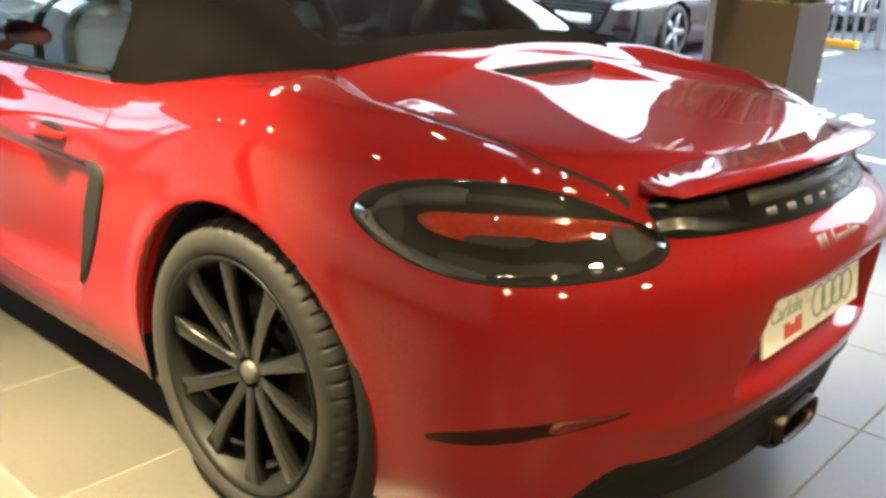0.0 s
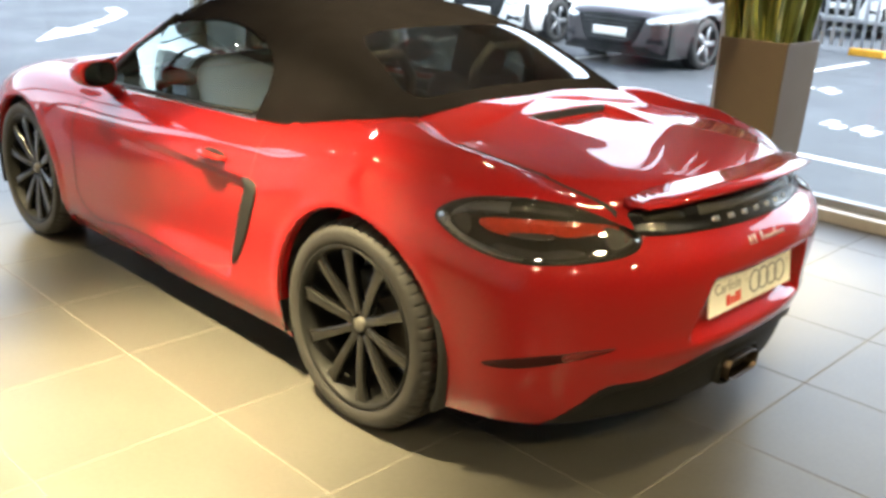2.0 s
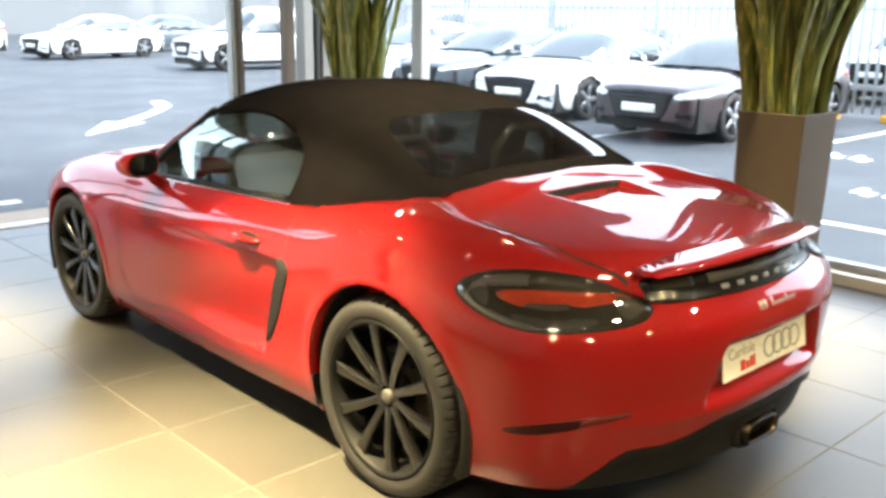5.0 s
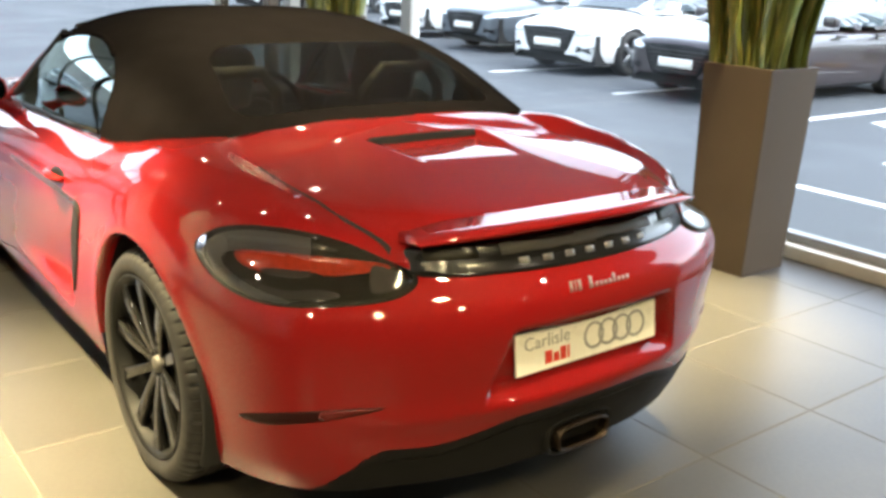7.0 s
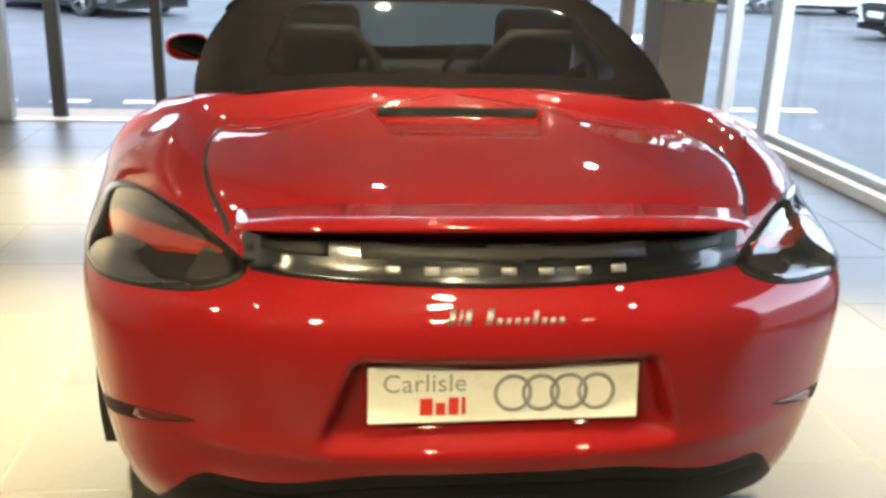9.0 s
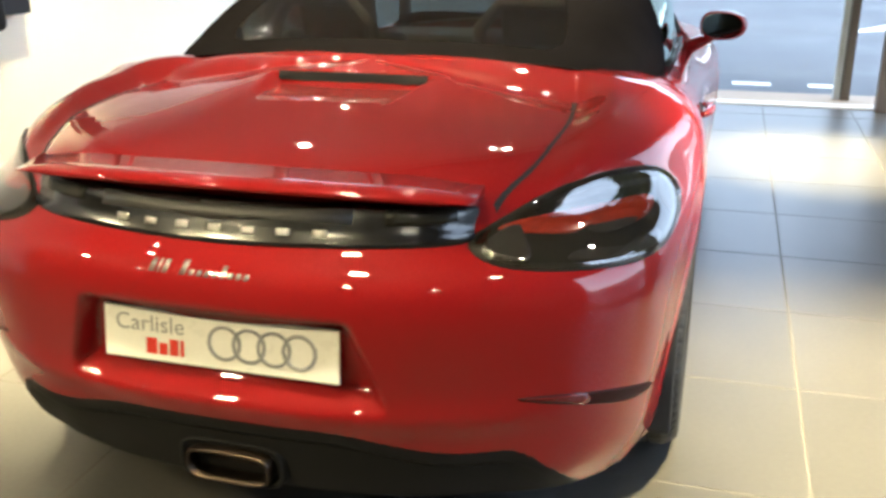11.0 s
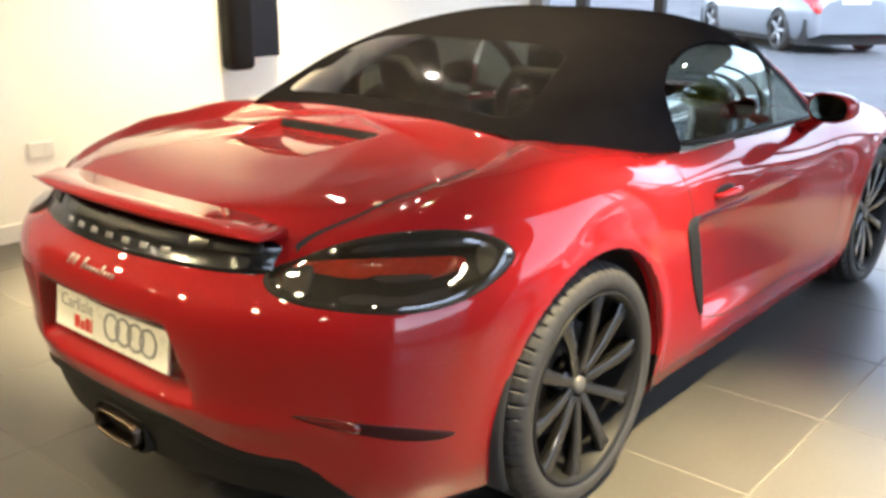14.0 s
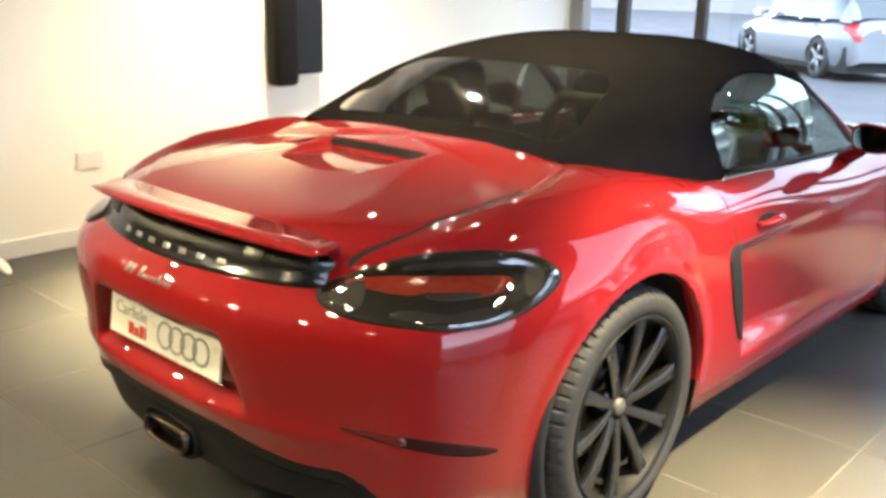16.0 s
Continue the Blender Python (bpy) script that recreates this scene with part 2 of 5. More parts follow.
def tube(points, radius, n=8, bm=None, cap=True):
    bm = bm or bmesh.new()
    pts = [Vector(p) for p in points]
    rings = []
    for i, p in enumerate(pts):
        d = (pts[min(i + 1, len(pts) - 1)] - pts[max(i - 1, 0)]).normalized()
        q = d.to_track_quat("Z", "Y")
        r = radius[i] if isinstance(radius, (list, tuple)) else radius
        rings.append([bm.verts.new(p + q @ Vector((r * math.cos(2 * math.pi * k / n), r * math.sin(2 * math.pi * k / n), 0))) for k in range(n)])
    for a, b in zip(rings, rings[1:]):
        for k in range(n):
            bm.faces.new((a[k], a[(k + 1) % n], b[(k + 1) % n], b[k]))
    if cap:
        bm.faces.new(rings[0][::-1])
        bm.faces.new(rings[-1])
    return bm


def empty(name, at=(0, 0, 0)):
    ob = new(name)
    ob.empty_display_size = 0.1
    ob.matrix_basis = Matrix.Translation(at)
    return ob


def smoothstep(a, b, x):
    t = np.clip((x - a) / (b - a), 0, 1)
    return t * t * (3 - 2 * t)


def spline(knots, values, at):
    """Natural cubic spline through values (n, d) at knots."""
    k, v, at = np.asarray(knots, float), np.asarray(values, float), np.asarray(at, float)
    n = len(k)
    h = np.diff(k)
    A = np.zeros((n, n))
    B = np.zeros((n, v.shape[1]))
    A[0, 0] = A[-1, -1] = 1
    for i in range(1, n - 1):
        A[i, i - 1], A[i, i], A[i, i + 1] = h[i - 1], 2 * (h[i - 1] + h[i]), h[i]
        B[i] = 6 * ((v[i + 1] - v[i]) / h[i] - (v[i] - v[i - 1]) / h[i - 1])
    m = np.linalg.solve(A, B)
    i = np.clip(np.searchsorted(k, at) - 1, 0, n - 2)
    a, b = (k[i + 1] - at) / h[i], (at - k[i]) / h[i]
    a, b, hh = a[:, None], b[:, None], h[i][:, None]
    return a * v[i] + b * v[i + 1] + ((a ** 3 - a) * m[i] + (b ** 3 - b) * m[i + 1]) * hh ** 2 / 6


def curve1(xs, ys, at):
    return spline(xs, np.asarray(ys, float)[:, None], np.atleast_1d(at))[:, 0]


# ---------------------------------------------------------------- the room's large parts
ROOM_L, ROOM_R, ROOM_F, ROOM_B, ROOM_H = -2.80, 2.88, 4.86, -6.2, 3.05

ground_bm = bmesh.new()
bmesh.ops.create_grid(ground_bm, x_segments=40, y_segments=40, size=300, matrix=Matrix.Translation((0, 0, -0.06)))
tagged(part("ground", ground_bm, ASPHALT, smooth=False), "dark damp asphalt car park reaching far off", "ground", kind="structure")

floor = tagged(part("floor", box((-7.2, ROOM_B - 0.2, -0.30), (ROOM_R + 0.12, ROOM_F + 0.05, -0.0012)), GROUT, smooth=False),
               "light grout bed under taupe floor tiles", "floor", kind="structure")

HALL_L = -7.0
tagged(part("wall_west", box((ROOM_L - 0.2, -1.45, -0.004), (ROOM_L, ROOM_F + 0.25, ROOM_H)), WALL, smooth=False),
                   "plain white painted showroom wall", "wall", kind="structure")
tagged(part("wall_return", box((HALL_L, -1.45, -0.004), (ROOM_L - 0.2, -1.25, ROOM_H)), WALL, smooth=False), "plain white painted return wall", "wall", kind="structure")
# unseen walls that close the room; their grey darkens what the car reflects
tagged(part("wall_hall", box((HALL_L - 0.2, ROOM_B, -0.004), (HALL_L, -1.25, ROOM_H)), HALL, smooth=False), "unseen hall wall, greyed to dim its reflection", "wall", kind="structure")
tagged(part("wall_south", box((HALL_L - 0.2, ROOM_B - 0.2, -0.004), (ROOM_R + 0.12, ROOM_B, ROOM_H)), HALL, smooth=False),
                    "unseen back wall, greyed to dim its reflection", "wall", kind="structure")
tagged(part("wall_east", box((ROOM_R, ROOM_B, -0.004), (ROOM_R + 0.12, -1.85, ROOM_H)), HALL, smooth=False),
                   "unseen wall beside the glazing, greyed to dim its reflection", "wall", kind="structure")
tagged(part("ceiling", box((HALL_L - 0.2, ROOM_B - 0.2, ROOM_H), (ROOM_R + 0.4, ROOM_F + 0.35, ROOM_H + 0.25)), CEIL, smooth=False),
                 "grey flat ceiling with recessed downlights", "ceiling", kind="structure")
tagged(part("baseboard", box((ROOM_L, -1.45, 0), (ROOM_L + 0.015, ROOM_F - 0.05, 0.10), 0.004), WHITE_PLASTIC, smooth=False),
       "white painted skirting board along the wall", "skirting board", kind="structure")


def glazing(name, label, posts, rails, panes):
    """A glazed wall: posts, rails and panes as parts."""
    ob = tagged(empty(name), label, "window", kind="structure")
    for nm, lo, hi, m in posts:
        part(nm, box(lo, hi, 0.006), m, ob, smooth=False)
    for nm, lo, hi, m in rails:
        part(nm, box(lo, hi, 0.006), m, ob, smooth=False)
    for lo, hi in panes:
        p = part("pane", box(lo, hi), PANE, ob, smooth=False)
        p.visible_shadow = False
    return ob


E_X, HEAD = ROOM_R, 2.42          # head height of the glazing
glazing("window_1", "full-height glazed showroom wall with pale low sill",
        [("post", (E_X + 0.01, y - 0.07, 0.09), (E_X + 0.11, y + 0.07, HEAD), ALU_PALE) for y in (-1.80, 0.84, 4.08)],
        [("window_sill", (E_X - 0.06, -1.85, -0.004), (E_X + 0.14, ROOM_F + 0.05, 0.07), SILL),
         ("bottom_rail", (E_X + 0.02, -1.85, 0.07), (E_X + 0.10, ROOM_F + 0.05, 0.12), ALU),
         ("top_rail", (E_X + 0.02, -1.85, HEAD), (E_X + 0.10, ROOM_F + 0.05, HEAD + 0.06), ALU),
         ("header", (E_X, -1.85, HEAD + 0.06), (E_X + 0.12, ROOM_F + 0.05, ROOM_H), CEIL)],
        [((E_X + 0.055, a, 0.12), (E_X + 0.063, b, HEAD)) for a, b in ((-1.73, 0.77), (0.91, 4.01), (4.15, 4.80))])
F_Y = ROOM_F
glazing("window_2", "glazed shop front with dark door posts and pale threshold",
        [("post", (-2.79, F_Y - 0.02, 0.0), (-2.66, F_Y + 0.10, ROOM_H), ALU),
         ("post", (-2.40, F_Y + 0.10, 0.0), (-2.30, F_Y + 0.18, ROOM_H), ALU_DARK),
         ("post", (-1.62, F_Y + 0.02, 0.0), (-1.54, F_Y + 0.10, ROOM_H), ALU_DARK),
         ("post", (1.735, F_Y + 0.40, -0.012), (1.785, F_Y + 0.48, ROOM_H), ALU_PALE),
         ("post", (1.790, F_Y + 0.38, -0.012), (1.850, F_Y + 0.48, ROOM_H), BRONZE),
         ("post", (1.97, F_Y - 0.12, 0.0), (2.06, F_Y - 0.02, ROOM_H), BRONZE),
         ("post", (2.20, F_Y - 0.06, 0.0), (2.30, F_Y + 0.08, ROOM_H), ALU),
         ("post", (2.33, F_Y - 0.06, 0.0), (2.37, F_Y + 0.08, ROOM_H), ALU_DARK),
         ("post", (2.40, F_Y - 0.06, 0.0), (2.50, F_Y + 0.08, ROOM_H), ALU),
         ("post", (E_X + 0.02, F_Y - 0.02, 0.12), (E_X + 0.12, F_Y + 0.10, ROOM_H), ALU)],
        [("threshold", (-2.66, F_Y - 0.03, -0.004), (E_X - 0.06, F_Y + 0.10, 0.012), SILL),
         ("header", (-2.66, F_Y + 0.03, HEAD), (E_X, F_Y + 0.20, ROOM_H), CEIL)],
        [((a, F_Y + 0.055, 0.012), (b, F_Y + 0.063, HEAD)) for a, b in ((-1.54, 1.97), (2.06, 2.20), (2.50, E_X))])

# ---------------------------------------------------------------- recessed downlights
# x, y: gain, cone in degrees, tilt about x and y, softness
LAMPS = {
    (-1.8, 0.48): (6.0, 50, 0, -8, 0.09), (-1.75, 2.75): (4.1, 46, 0, 0, 0.12), (-1.9, -1.5): (0.10, 70, 0, 0, 0.09),
    (1.85, 0.21): (4.4, 48, 0, 8, 0.09), (1.50, 3.28): (5.2, 36, 0, 0, 0.09), (1.5, -1.5): (0.45, 60, 0, 0, 0.09),
    (0.0, 0.5): (0.6, 60, 0, 0, 0.09), (0.0, -1.5): (0.42, 60, 0, 0, 0.09), (0.0, 2.6): (0.35, 60, 0, 0, 0.09),
    # rear row, unseen: beams added to fill the car's tail
    (0.0, -3.6): (0.14, 70, 46, 0, 0.09), (1.5, -3.6): (0.5, 112, 0, 0, 0.09), (-1.9, -3.6): (0.60, 66, 45, -28, 0.09),
    # hall lamps, unseen, added to brighten the car's left rear corner
    (-5.5, -4.6): (0.3, 100, 0, 0, 0.09), (-5.5, -2.4): (0.3, 100, 0, 0, 0.09),
    (-3.6, -4.6): (0.6, 100, 0, -30, 0.09), (-3.6, -2.4): (0.6, 100, 0, -30, 0.09),
    # the last one here is added and tipped to wash the white wall
    (-1.9, 4.0): (0.35, 60, 0, 0, 0.09), (1.5, 4.3): (0.2, 60, 0, 0, 0.09), (-1.9, 1.5): (0.75, 100, 0, 8, 0.09),
}


def downlight(x, y):
    ob = tagged(empty("downlight", (x, y, ROOM_H)), "round recessed ceiling downlight, switched on", "ceiling lamp", group="ceiling downlights")
    part("trim_ring", lathe([(-0.001, 0.062), (-0.010, 0.061), (-0.010, 0.050), (-0.002, 0.047)], 24, "z", (x, y, ROOM_H)), WHITE_PLASTIC, ob)
    part("baffle", lathe([(-0.002, 0.047), (-0.001, 0.033)], 20, "z", (x, y, ROOM_H)), WHITE_PLASTIC, ob)
    part("lens", lathe([(-0.002, 0.033), (-0.003, 0.015), (-0.003, 0.0005)], 20, "z", (x, y, ROOM_H)), LIGHT_LENS, ob)
    return ob


for (x, y), (gain, cone, rx, ry, soft) in LAMPS.items():
    downlight(x, y)
    data = bpy.data.lights.new("downlight_beam", "SPOT")
    data.energy, data.color, data.spot_size, data.spot_blend, data.shadow_soft_size = gain * BEAM_WATTS, (1.0, 0.79, 0.39), radians(cone), 1.0, soft
    lamp = new("downlight_beam", data)
    lamp.matrix_world = pose(x, y, ROOM_H - 0.02, rx, ry)

# ---------------------------------------------------------------- the roadster: body surface
WB = 2.475                       # wheelbase; the rear axle is the origin
R_ARCH_R, R_ARCH_F = 0.388, 0.366
SIDE_Y = (0.0, 0.22, 0.5, 0.9, 1.35, 1.8, 2.15)


def body_row(rear, side, front, corner=0.0):
    """A length line of the half body: rounded tail with a fuller corner, side stations, rounded nose."""
    pts = []
    a, b, n, zc, zs = rear
    for deg in (0, 14, 27, 39, 50, 60, 70, 80):
        t = radians(deg)
        w = math.sin(t) ** 2
        nx, ny = math.sin(t) ** (2 - 2 / n) / a, math.cos(t) ** (2 - 2 / n) / b
        out = corner * math.exp(-((deg - 54) / 15) ** 2) / math.hypot(nx, ny)
        pts.append((a * math.sin(t) ** (2 / n) + nx * out, -b * math.cos(t) ** (2 / n) - ny * out, zc + (zs - zc) * w))
    pts += [(x, y, z) for y, (x, z) in zip(SIDE_Y, side)]
    a, b, n, zc, zs = front
    for deg in (0, 16, 32, 48, 64, 78, 90):
        t = radians(deg)
        c, s = max(math.cos(t), 0), math.sin(t)
        pts.append((a * c ** (2 / n), WB + b * s ** (2 / n), zs + (zc - zs) * s * s))
    return np.array(pts)


ROWS = [
    body_row((0.846, 0.866, 2.6, 0.230, 0.198), ((0.858, 0.198), (0.850, 0.186), (0.826, 0.168), (0.81, 0.15), (0.81, 0.15), (0.81, 0.15), (0.815, 0.15)), (0.81, 0.80, 2.4, 0.18, 0.16), 0.022),
    body_row((0.862, 0.887, 2.6, 0.30, 0.27), ((0.875, 0.27), (0.872, 0.26), (0.858, 0.245), (0.850, 0.235), (0.847, 0.23), (0.850, 0.23), (0.865, 0.25)), (0.870, 0.90, 2.4, 0.30, 0.27), 0.034),
    body_row((0.872, 0.897, 2.72, 0.40, 0.40), ((0.884, 0.40), (0.886, 0.39), (0.874, 0.37), (0.862, 0.36), (0.858, 0.36), (0.864, 0.36), (0.883, 0.38)), (0.888, 0.94, 2.4, 0.42, 0.40), 0.038),
    body_row((0.886, 0.912, 2.75, 0.50, 0.55), ((0.891, 0.55), (0.890, 0.54), (0.880, 0.52), (0.872, 0.51), (0.866, 0.50), (0.872, 0.50), (0.892, 0.52)), (0.895, 0.945, 2.4, 0.50, 0.53), 0.036),
    body_row((0.893, 0.923, 2.70, 0.695, 0.712), ((0.893, 0.69), (0.891, 0.68), (0.880, 0.66), (0.874, 0.64), (0.868, 0.63), (0.872, 0.63), (0.888, 0.64)), (0.890, 0.91, 2.4, 0.58, 0.64), 0.030),
    body_row((0.876, 0.862, 2.25, 0.765, 0.805), ((0.885, 0.815), (0.882, 0.80), (0.862, 0.775), (0.852, 0.75), (0.846, 0.735), (0.848, 0.73), (0.858, 0.735)), (0.858, 0.83, 2.3, 0.65, 0.735)),
    body_row((0.828, 0.828, 2.25, 0.835, 0.893), ((0.842, 0.902), (0.840, 0.884), (0.820, 0.845), (0.802, 0.825), (0.795, 0.81), (0.792, 0.795), (0.795, 0.80)), (0.790, 0.72, 2.2, 0.70, 0.80)),
    body_row((0.722, 0.745, 2.2, 0.880, 0.948), ((0.744, 0.957), (0.756, 0.934), (0.752, 0.885), (0.752, 0.862), (0.748, 0.845), (0.735, 0.83), (0.700, 0.835)), (0.690, 0.58, 2.1, 0.745, 0.835)),
]
# inner lines of the top: rear deck, door tops, bonnet
NREAR = 8 + 3
deck_mid = body_row((0.46, 0.50, 2.2, 0.922, 0.955), ((0.50, 0.975), (0.56, 0.966), (0.60, 0.92)) + ((0.6, 0.9),) * 4, (0.45, 0.40, 2.0, 0.79, 0.85))
deck_mid2 = body_row((0.22, 0.28, 2.2, 0.955, 0.975), ((0.24, 0.990), (0.28, 0.995), (0.30, 0.95)) + ((0.3, 0.9),) * 4, (0.22, 0.2, 2.0, 0.83, 0.865))
spine = deck_mid2.copy()
spine[:, 0] = 0.0
spine[:8, 1] = np.linspace(-0.10, 0.02, 8)
spine[:8, 2] = np.linspace(0.978, 0.990, 8)
spine[8:11, 1] = (0.06, 0.22, 0.5)
spine[8:11, 2] = (0.994, 1.0, 0.96)
u_knots = np.concatenate([[0], np.cumsum(np.linalg.norm(np.diff(ROWS[3], axis=0), axis=1))])
U_END = u_knots[-1]


def mirrored(row):
    """Knots carried past both ends by reflection, for a smooth centre line."""
    flip = np.array((-1, 1, 1))
    k = np.concatenate([-u_knots[3:0:-1], u_knots, 2 * U_END - u_knots[-2:-5:-1]])
    return k, np.concatenate([row[3:0:-1] * flip, row, row[-2:-5:-1] * flip])


def side_of(u):
    return [spline(*mirrored(r), u) for r in ROWS]


def top_of(u, inner):
    return [spline(u_knots[:NREAR + 1], r[:NREAR + 1], u) for r in inner]


def loft(rows, per, even=14):
    """Blend across rows: a Catmull-Rom through them, evened out along the way. Gives (nv, nu, 3)."""
    P = np.array(rows)
    P = np.concatenate([2 * P[:1] - P[1:2], P, 2 * P[-1:] - P[-2:-1]])
    out = []
    for i in range(1, len(P) - 2):
        for s in np.arange(per) / per:
            p0, p1, p2, p3 = P[i - 1:i + 3]
            out.append(0.5 * (2 * p1 + (p2 - p0) * s + (2 * p0 - 5 * p1 + 4 * p2 - p3) * s ** 2 + (3 * p1 - p0 - 3 * p2 + p3) * s ** 3))
    out.append(P[-2])
    G = np.array(out)
    for _ in range(even):
        G[1:-1] = 0.25 * G[:-2] + 0.5 * G[1:-1] + 0.25 * G[2:]
    return G


LID_Y, LID_X = (-0.70, -0.60, -0.45, -0.28, -0.10, 0.06), (0.515, 0.555, 0.585, 0.590, 0.570, 0.545)


def sculpt(G):
    """Plate recess, door scallop and lid channel pressed into the panels."""
    G = G.copy()
    x, y, z = G[..., 0], G[..., 1], G[..., 2]
    ax = np.abs(x)
    # number plate recess
    half = 0.345 - 0.35 * np.clip(z - 0.46, 0, 0.2)
    m = (1 - smoothstep(half - 0.020, half + 0.014, ax)) * smoothstep(0.440, 0.500, z) * (1 - smoothstep(0.618, 0.648, z)) * (y < -0.5)
    G[..., 1] += 0.046 * m
    # ledge below the recess
    m = (1 - smoothstep(0.45, 0.85, ax)) * np.exp(-((z - 0.430) / 0.035) ** 2) * (y < -0.4)
    G[..., 1] -= 0.009 * m
    # scallop in the door running back into the air intake
    grow = smoothstep(1.95, 0.66, y)
    edge = 0.640 + 0.30 * (0.53 - z) * 1.2
    fall = 0.5 * smoothstep(0.708, 0.664, z) + 0.5 * np.clip((0.69 - z) / 0.28, 0, 1)
    m = grow * fall * smoothstep(0.275, 0.375, z) * smoothstep(edge - 0.008, edge + 0.012, y) * (y < 1.96) * (ax > 0.6)
    G[..., 0] -= np.sign(x) * (0.010 + 0.042 * grow) * m
    # lid edge standing a little over the fenders
    line = np.interp(y, LID_Y, LID_X)
    m = smoothstep(line - 0.09, line - 0.01, ax) * (1 - smoothstep(line - 0.006, line + 0.008, ax)) * smoothstep(-0.76, -0.64, y) * (1 - smoothstep(-0.10, 0.04, y)) * (z > 0.80)
    G[..., 2] += 0.006 * m
    span = smoothstep(-0.80, -0.55, y) * (1 - smoothstep(0.0, 0.16, y)) * (z > 0.80)
    G[..., 2] += span * (0.007 * np.exp(-((ax - line - 0.085) / 0.055) ** 2) - 0.006 * np.exp(-((ax - line + 0.005) / 0.055) ** 2))
    # crowned lid: its flanks fall away outside two folds that spread from the slot's ends
    fold = 0.215 + 0.34 * np.clip(-0.13 - y, 0, 0.6)
    reach = np.clip(ax - fold, 0, None)
    soft = np.where(reach < 0.03, reach ** 2 / 0.06, reach - 0.015)
    m = smoothstep(0.06, -0.08, y) * smoothstep(-0.80, -0.70, y) * (1 - smoothstep(line - 0.02, line + 0.11, ax)) * (z > 0.80)
    G[..., 2] -= 0.075 * soft * m
    # channel of the engine lid, deepest at its front lip
    half = 0.212 - 0.16 * np.clip(-0.125 - y, 0, 0.5)
    m = (1 - smoothstep(half - 0.016, half + 0.012, ax)) * smoothstep(-0.40, -0.14, y) * (1 - smoothstep(-0.128, -0.116, y)) * (z > 0.85)
    G[..., 2] -= 0.026 * m
    # swelling round the wheel openings
    for cy, cz, R in ((0, 0.345, R_ARCH_R), (WB, 0.335, R_ARCH_F)):
        d = np.hypot(y - cy, z - cz)
        m = np.exp(-((d - R - 0.012) / 0.028) ** 2) * (ax > 0.7)
        G[..., 0] += np.sign(x) * 0.005 * m
    return G


def snap(G, f):
    """Moves the grid's vertices nearest to the line f = 0 onto it."""
    G = G.copy()
    F = f(G)
    moved = np.zeros(F.shape, bool)
    for _ in range(2):
        for axis in (0, 1):
            A = [slice(None)] * 2
            B = [slice(None)] * 2
            A[axis], B[axis] = slice(None, -1), slice(1, None)
            fa, fb = F[tuple(A)], F[tuple(B)]
            cross = fa * fb < 0
            t = np.where(cross, fa / np.where(cross, fa - fb, 1), 0)
            ia = np.argwhere(cross)
            for i, j in ia:
                a = (i, j)
                b = (i + 1, j) if axis == 0 else (i, j + 1)
                q = t[i, j]
                near, s = (a, q) if q < 0.5 else (b, q)
                if not moved[near]:
                    G[near] = G[a] * (1 - s) + G[b] * s
                    moved[near] = True
    return G


def grid_mesh(G, keep):
    """Vertices and faces of the kept cells of a grid and of its mirror image."""
    nv, nu = G.shape[:2]
    idx = -np.ones((nv, nu), int)
    verts, faces = [], []
    cells = np.argwhere(keep)
    use = np.zeros((nv, nu), bool)
    for i, j in cells:
        use[i:i + 2, j:j + 2] = True
    idx[use] = np.arange(use.sum())
    half = G[use]
    n = len(half)
    mirror = half * np.array((-1, 1, 1))
    verts = np.concatenate([half, mirror])
    on_axis = np.abs(half[:, 0]) < 1e-5
    remap = np.arange(n, 2 * n)
    remap[on_axis] = np.arange(n)[on_axis]
    for i, j in cells:
        q = [idx[i, j], idx[i, j + 1], idx[i + 1, j + 1], idx[i + 1, j]]
        faces.append(tuple(int(k) for k in q))
        faces.append(tuple(int(remap[k]) for k in q[::-1]))
    clean = []
    for fc in faces:
        g = tuple(dict.fromkeys(fc))
        if len(g) >= 3:
            clean.append(g)
    return verts, clean


def cells_of(F):
    return 0.25 * (F[:-1, :-1] + F[1:, :-1] + F[:-1, 1:] + F[1:, 1:])


u_all = np.concatenate([np.linspace(0, 1.75, 270)[:-1], np.linspace(1.75, U_END, 290)])
SIDE_GRID = sculpt(loft(side_of(u_all), 18, 32))
U_DECK = u_knots[10]
u_deck = u_all[u_all <= U_DECK + 0.01]
side_rear = side_of(u_deck)
DECK_GRID = sculpt(loft([side_rear[-2], side_rear[-1]] + top_of(u_deck, (deck_mid, deck_mid2, spine)), 26)[24:])
u_nose = u_all[u_all >= u_knots[14]]
side_nose = side_of(u_nose)
nose_mid, nose_mid2 = spline(u_knots[13:], deck_mid[13:], u_nose), spline(u_knots[13:], deck_mid2[13:], u_nose)
nose_spine = nose_mid2.copy()
nose_spine[:, 0] = 0
nose_spine[:, 1] = np.linspace(2.05, 2.55, len(u_nose))
NOSE_GRID = loft([side_nose[-2], side_nose[-1], nose_mid, nose_mid2, nose_spine], 12)[11:]


def arches(G):
    y, z = G[..., 1], G[..., 2]
    return np.minimum(np.hypot(y, z - 0.345) - R_ARCH_R, np.hypot(y - WB, z - 0.335) - R_ARCH_F)


def valance(G):
    """Below zero: the dark lower apron of the tail."""
    x, y, z = np.abs(G[..., 0]), G[..., 1], G[..., 2]
    top = 0.400 - 0.05 * smoothstep(0.2, 0.5, x) - 0.20 * smoothstep(0.56, 0.78, x)
    return np.where(y < -0.2, z - top, 1.0)


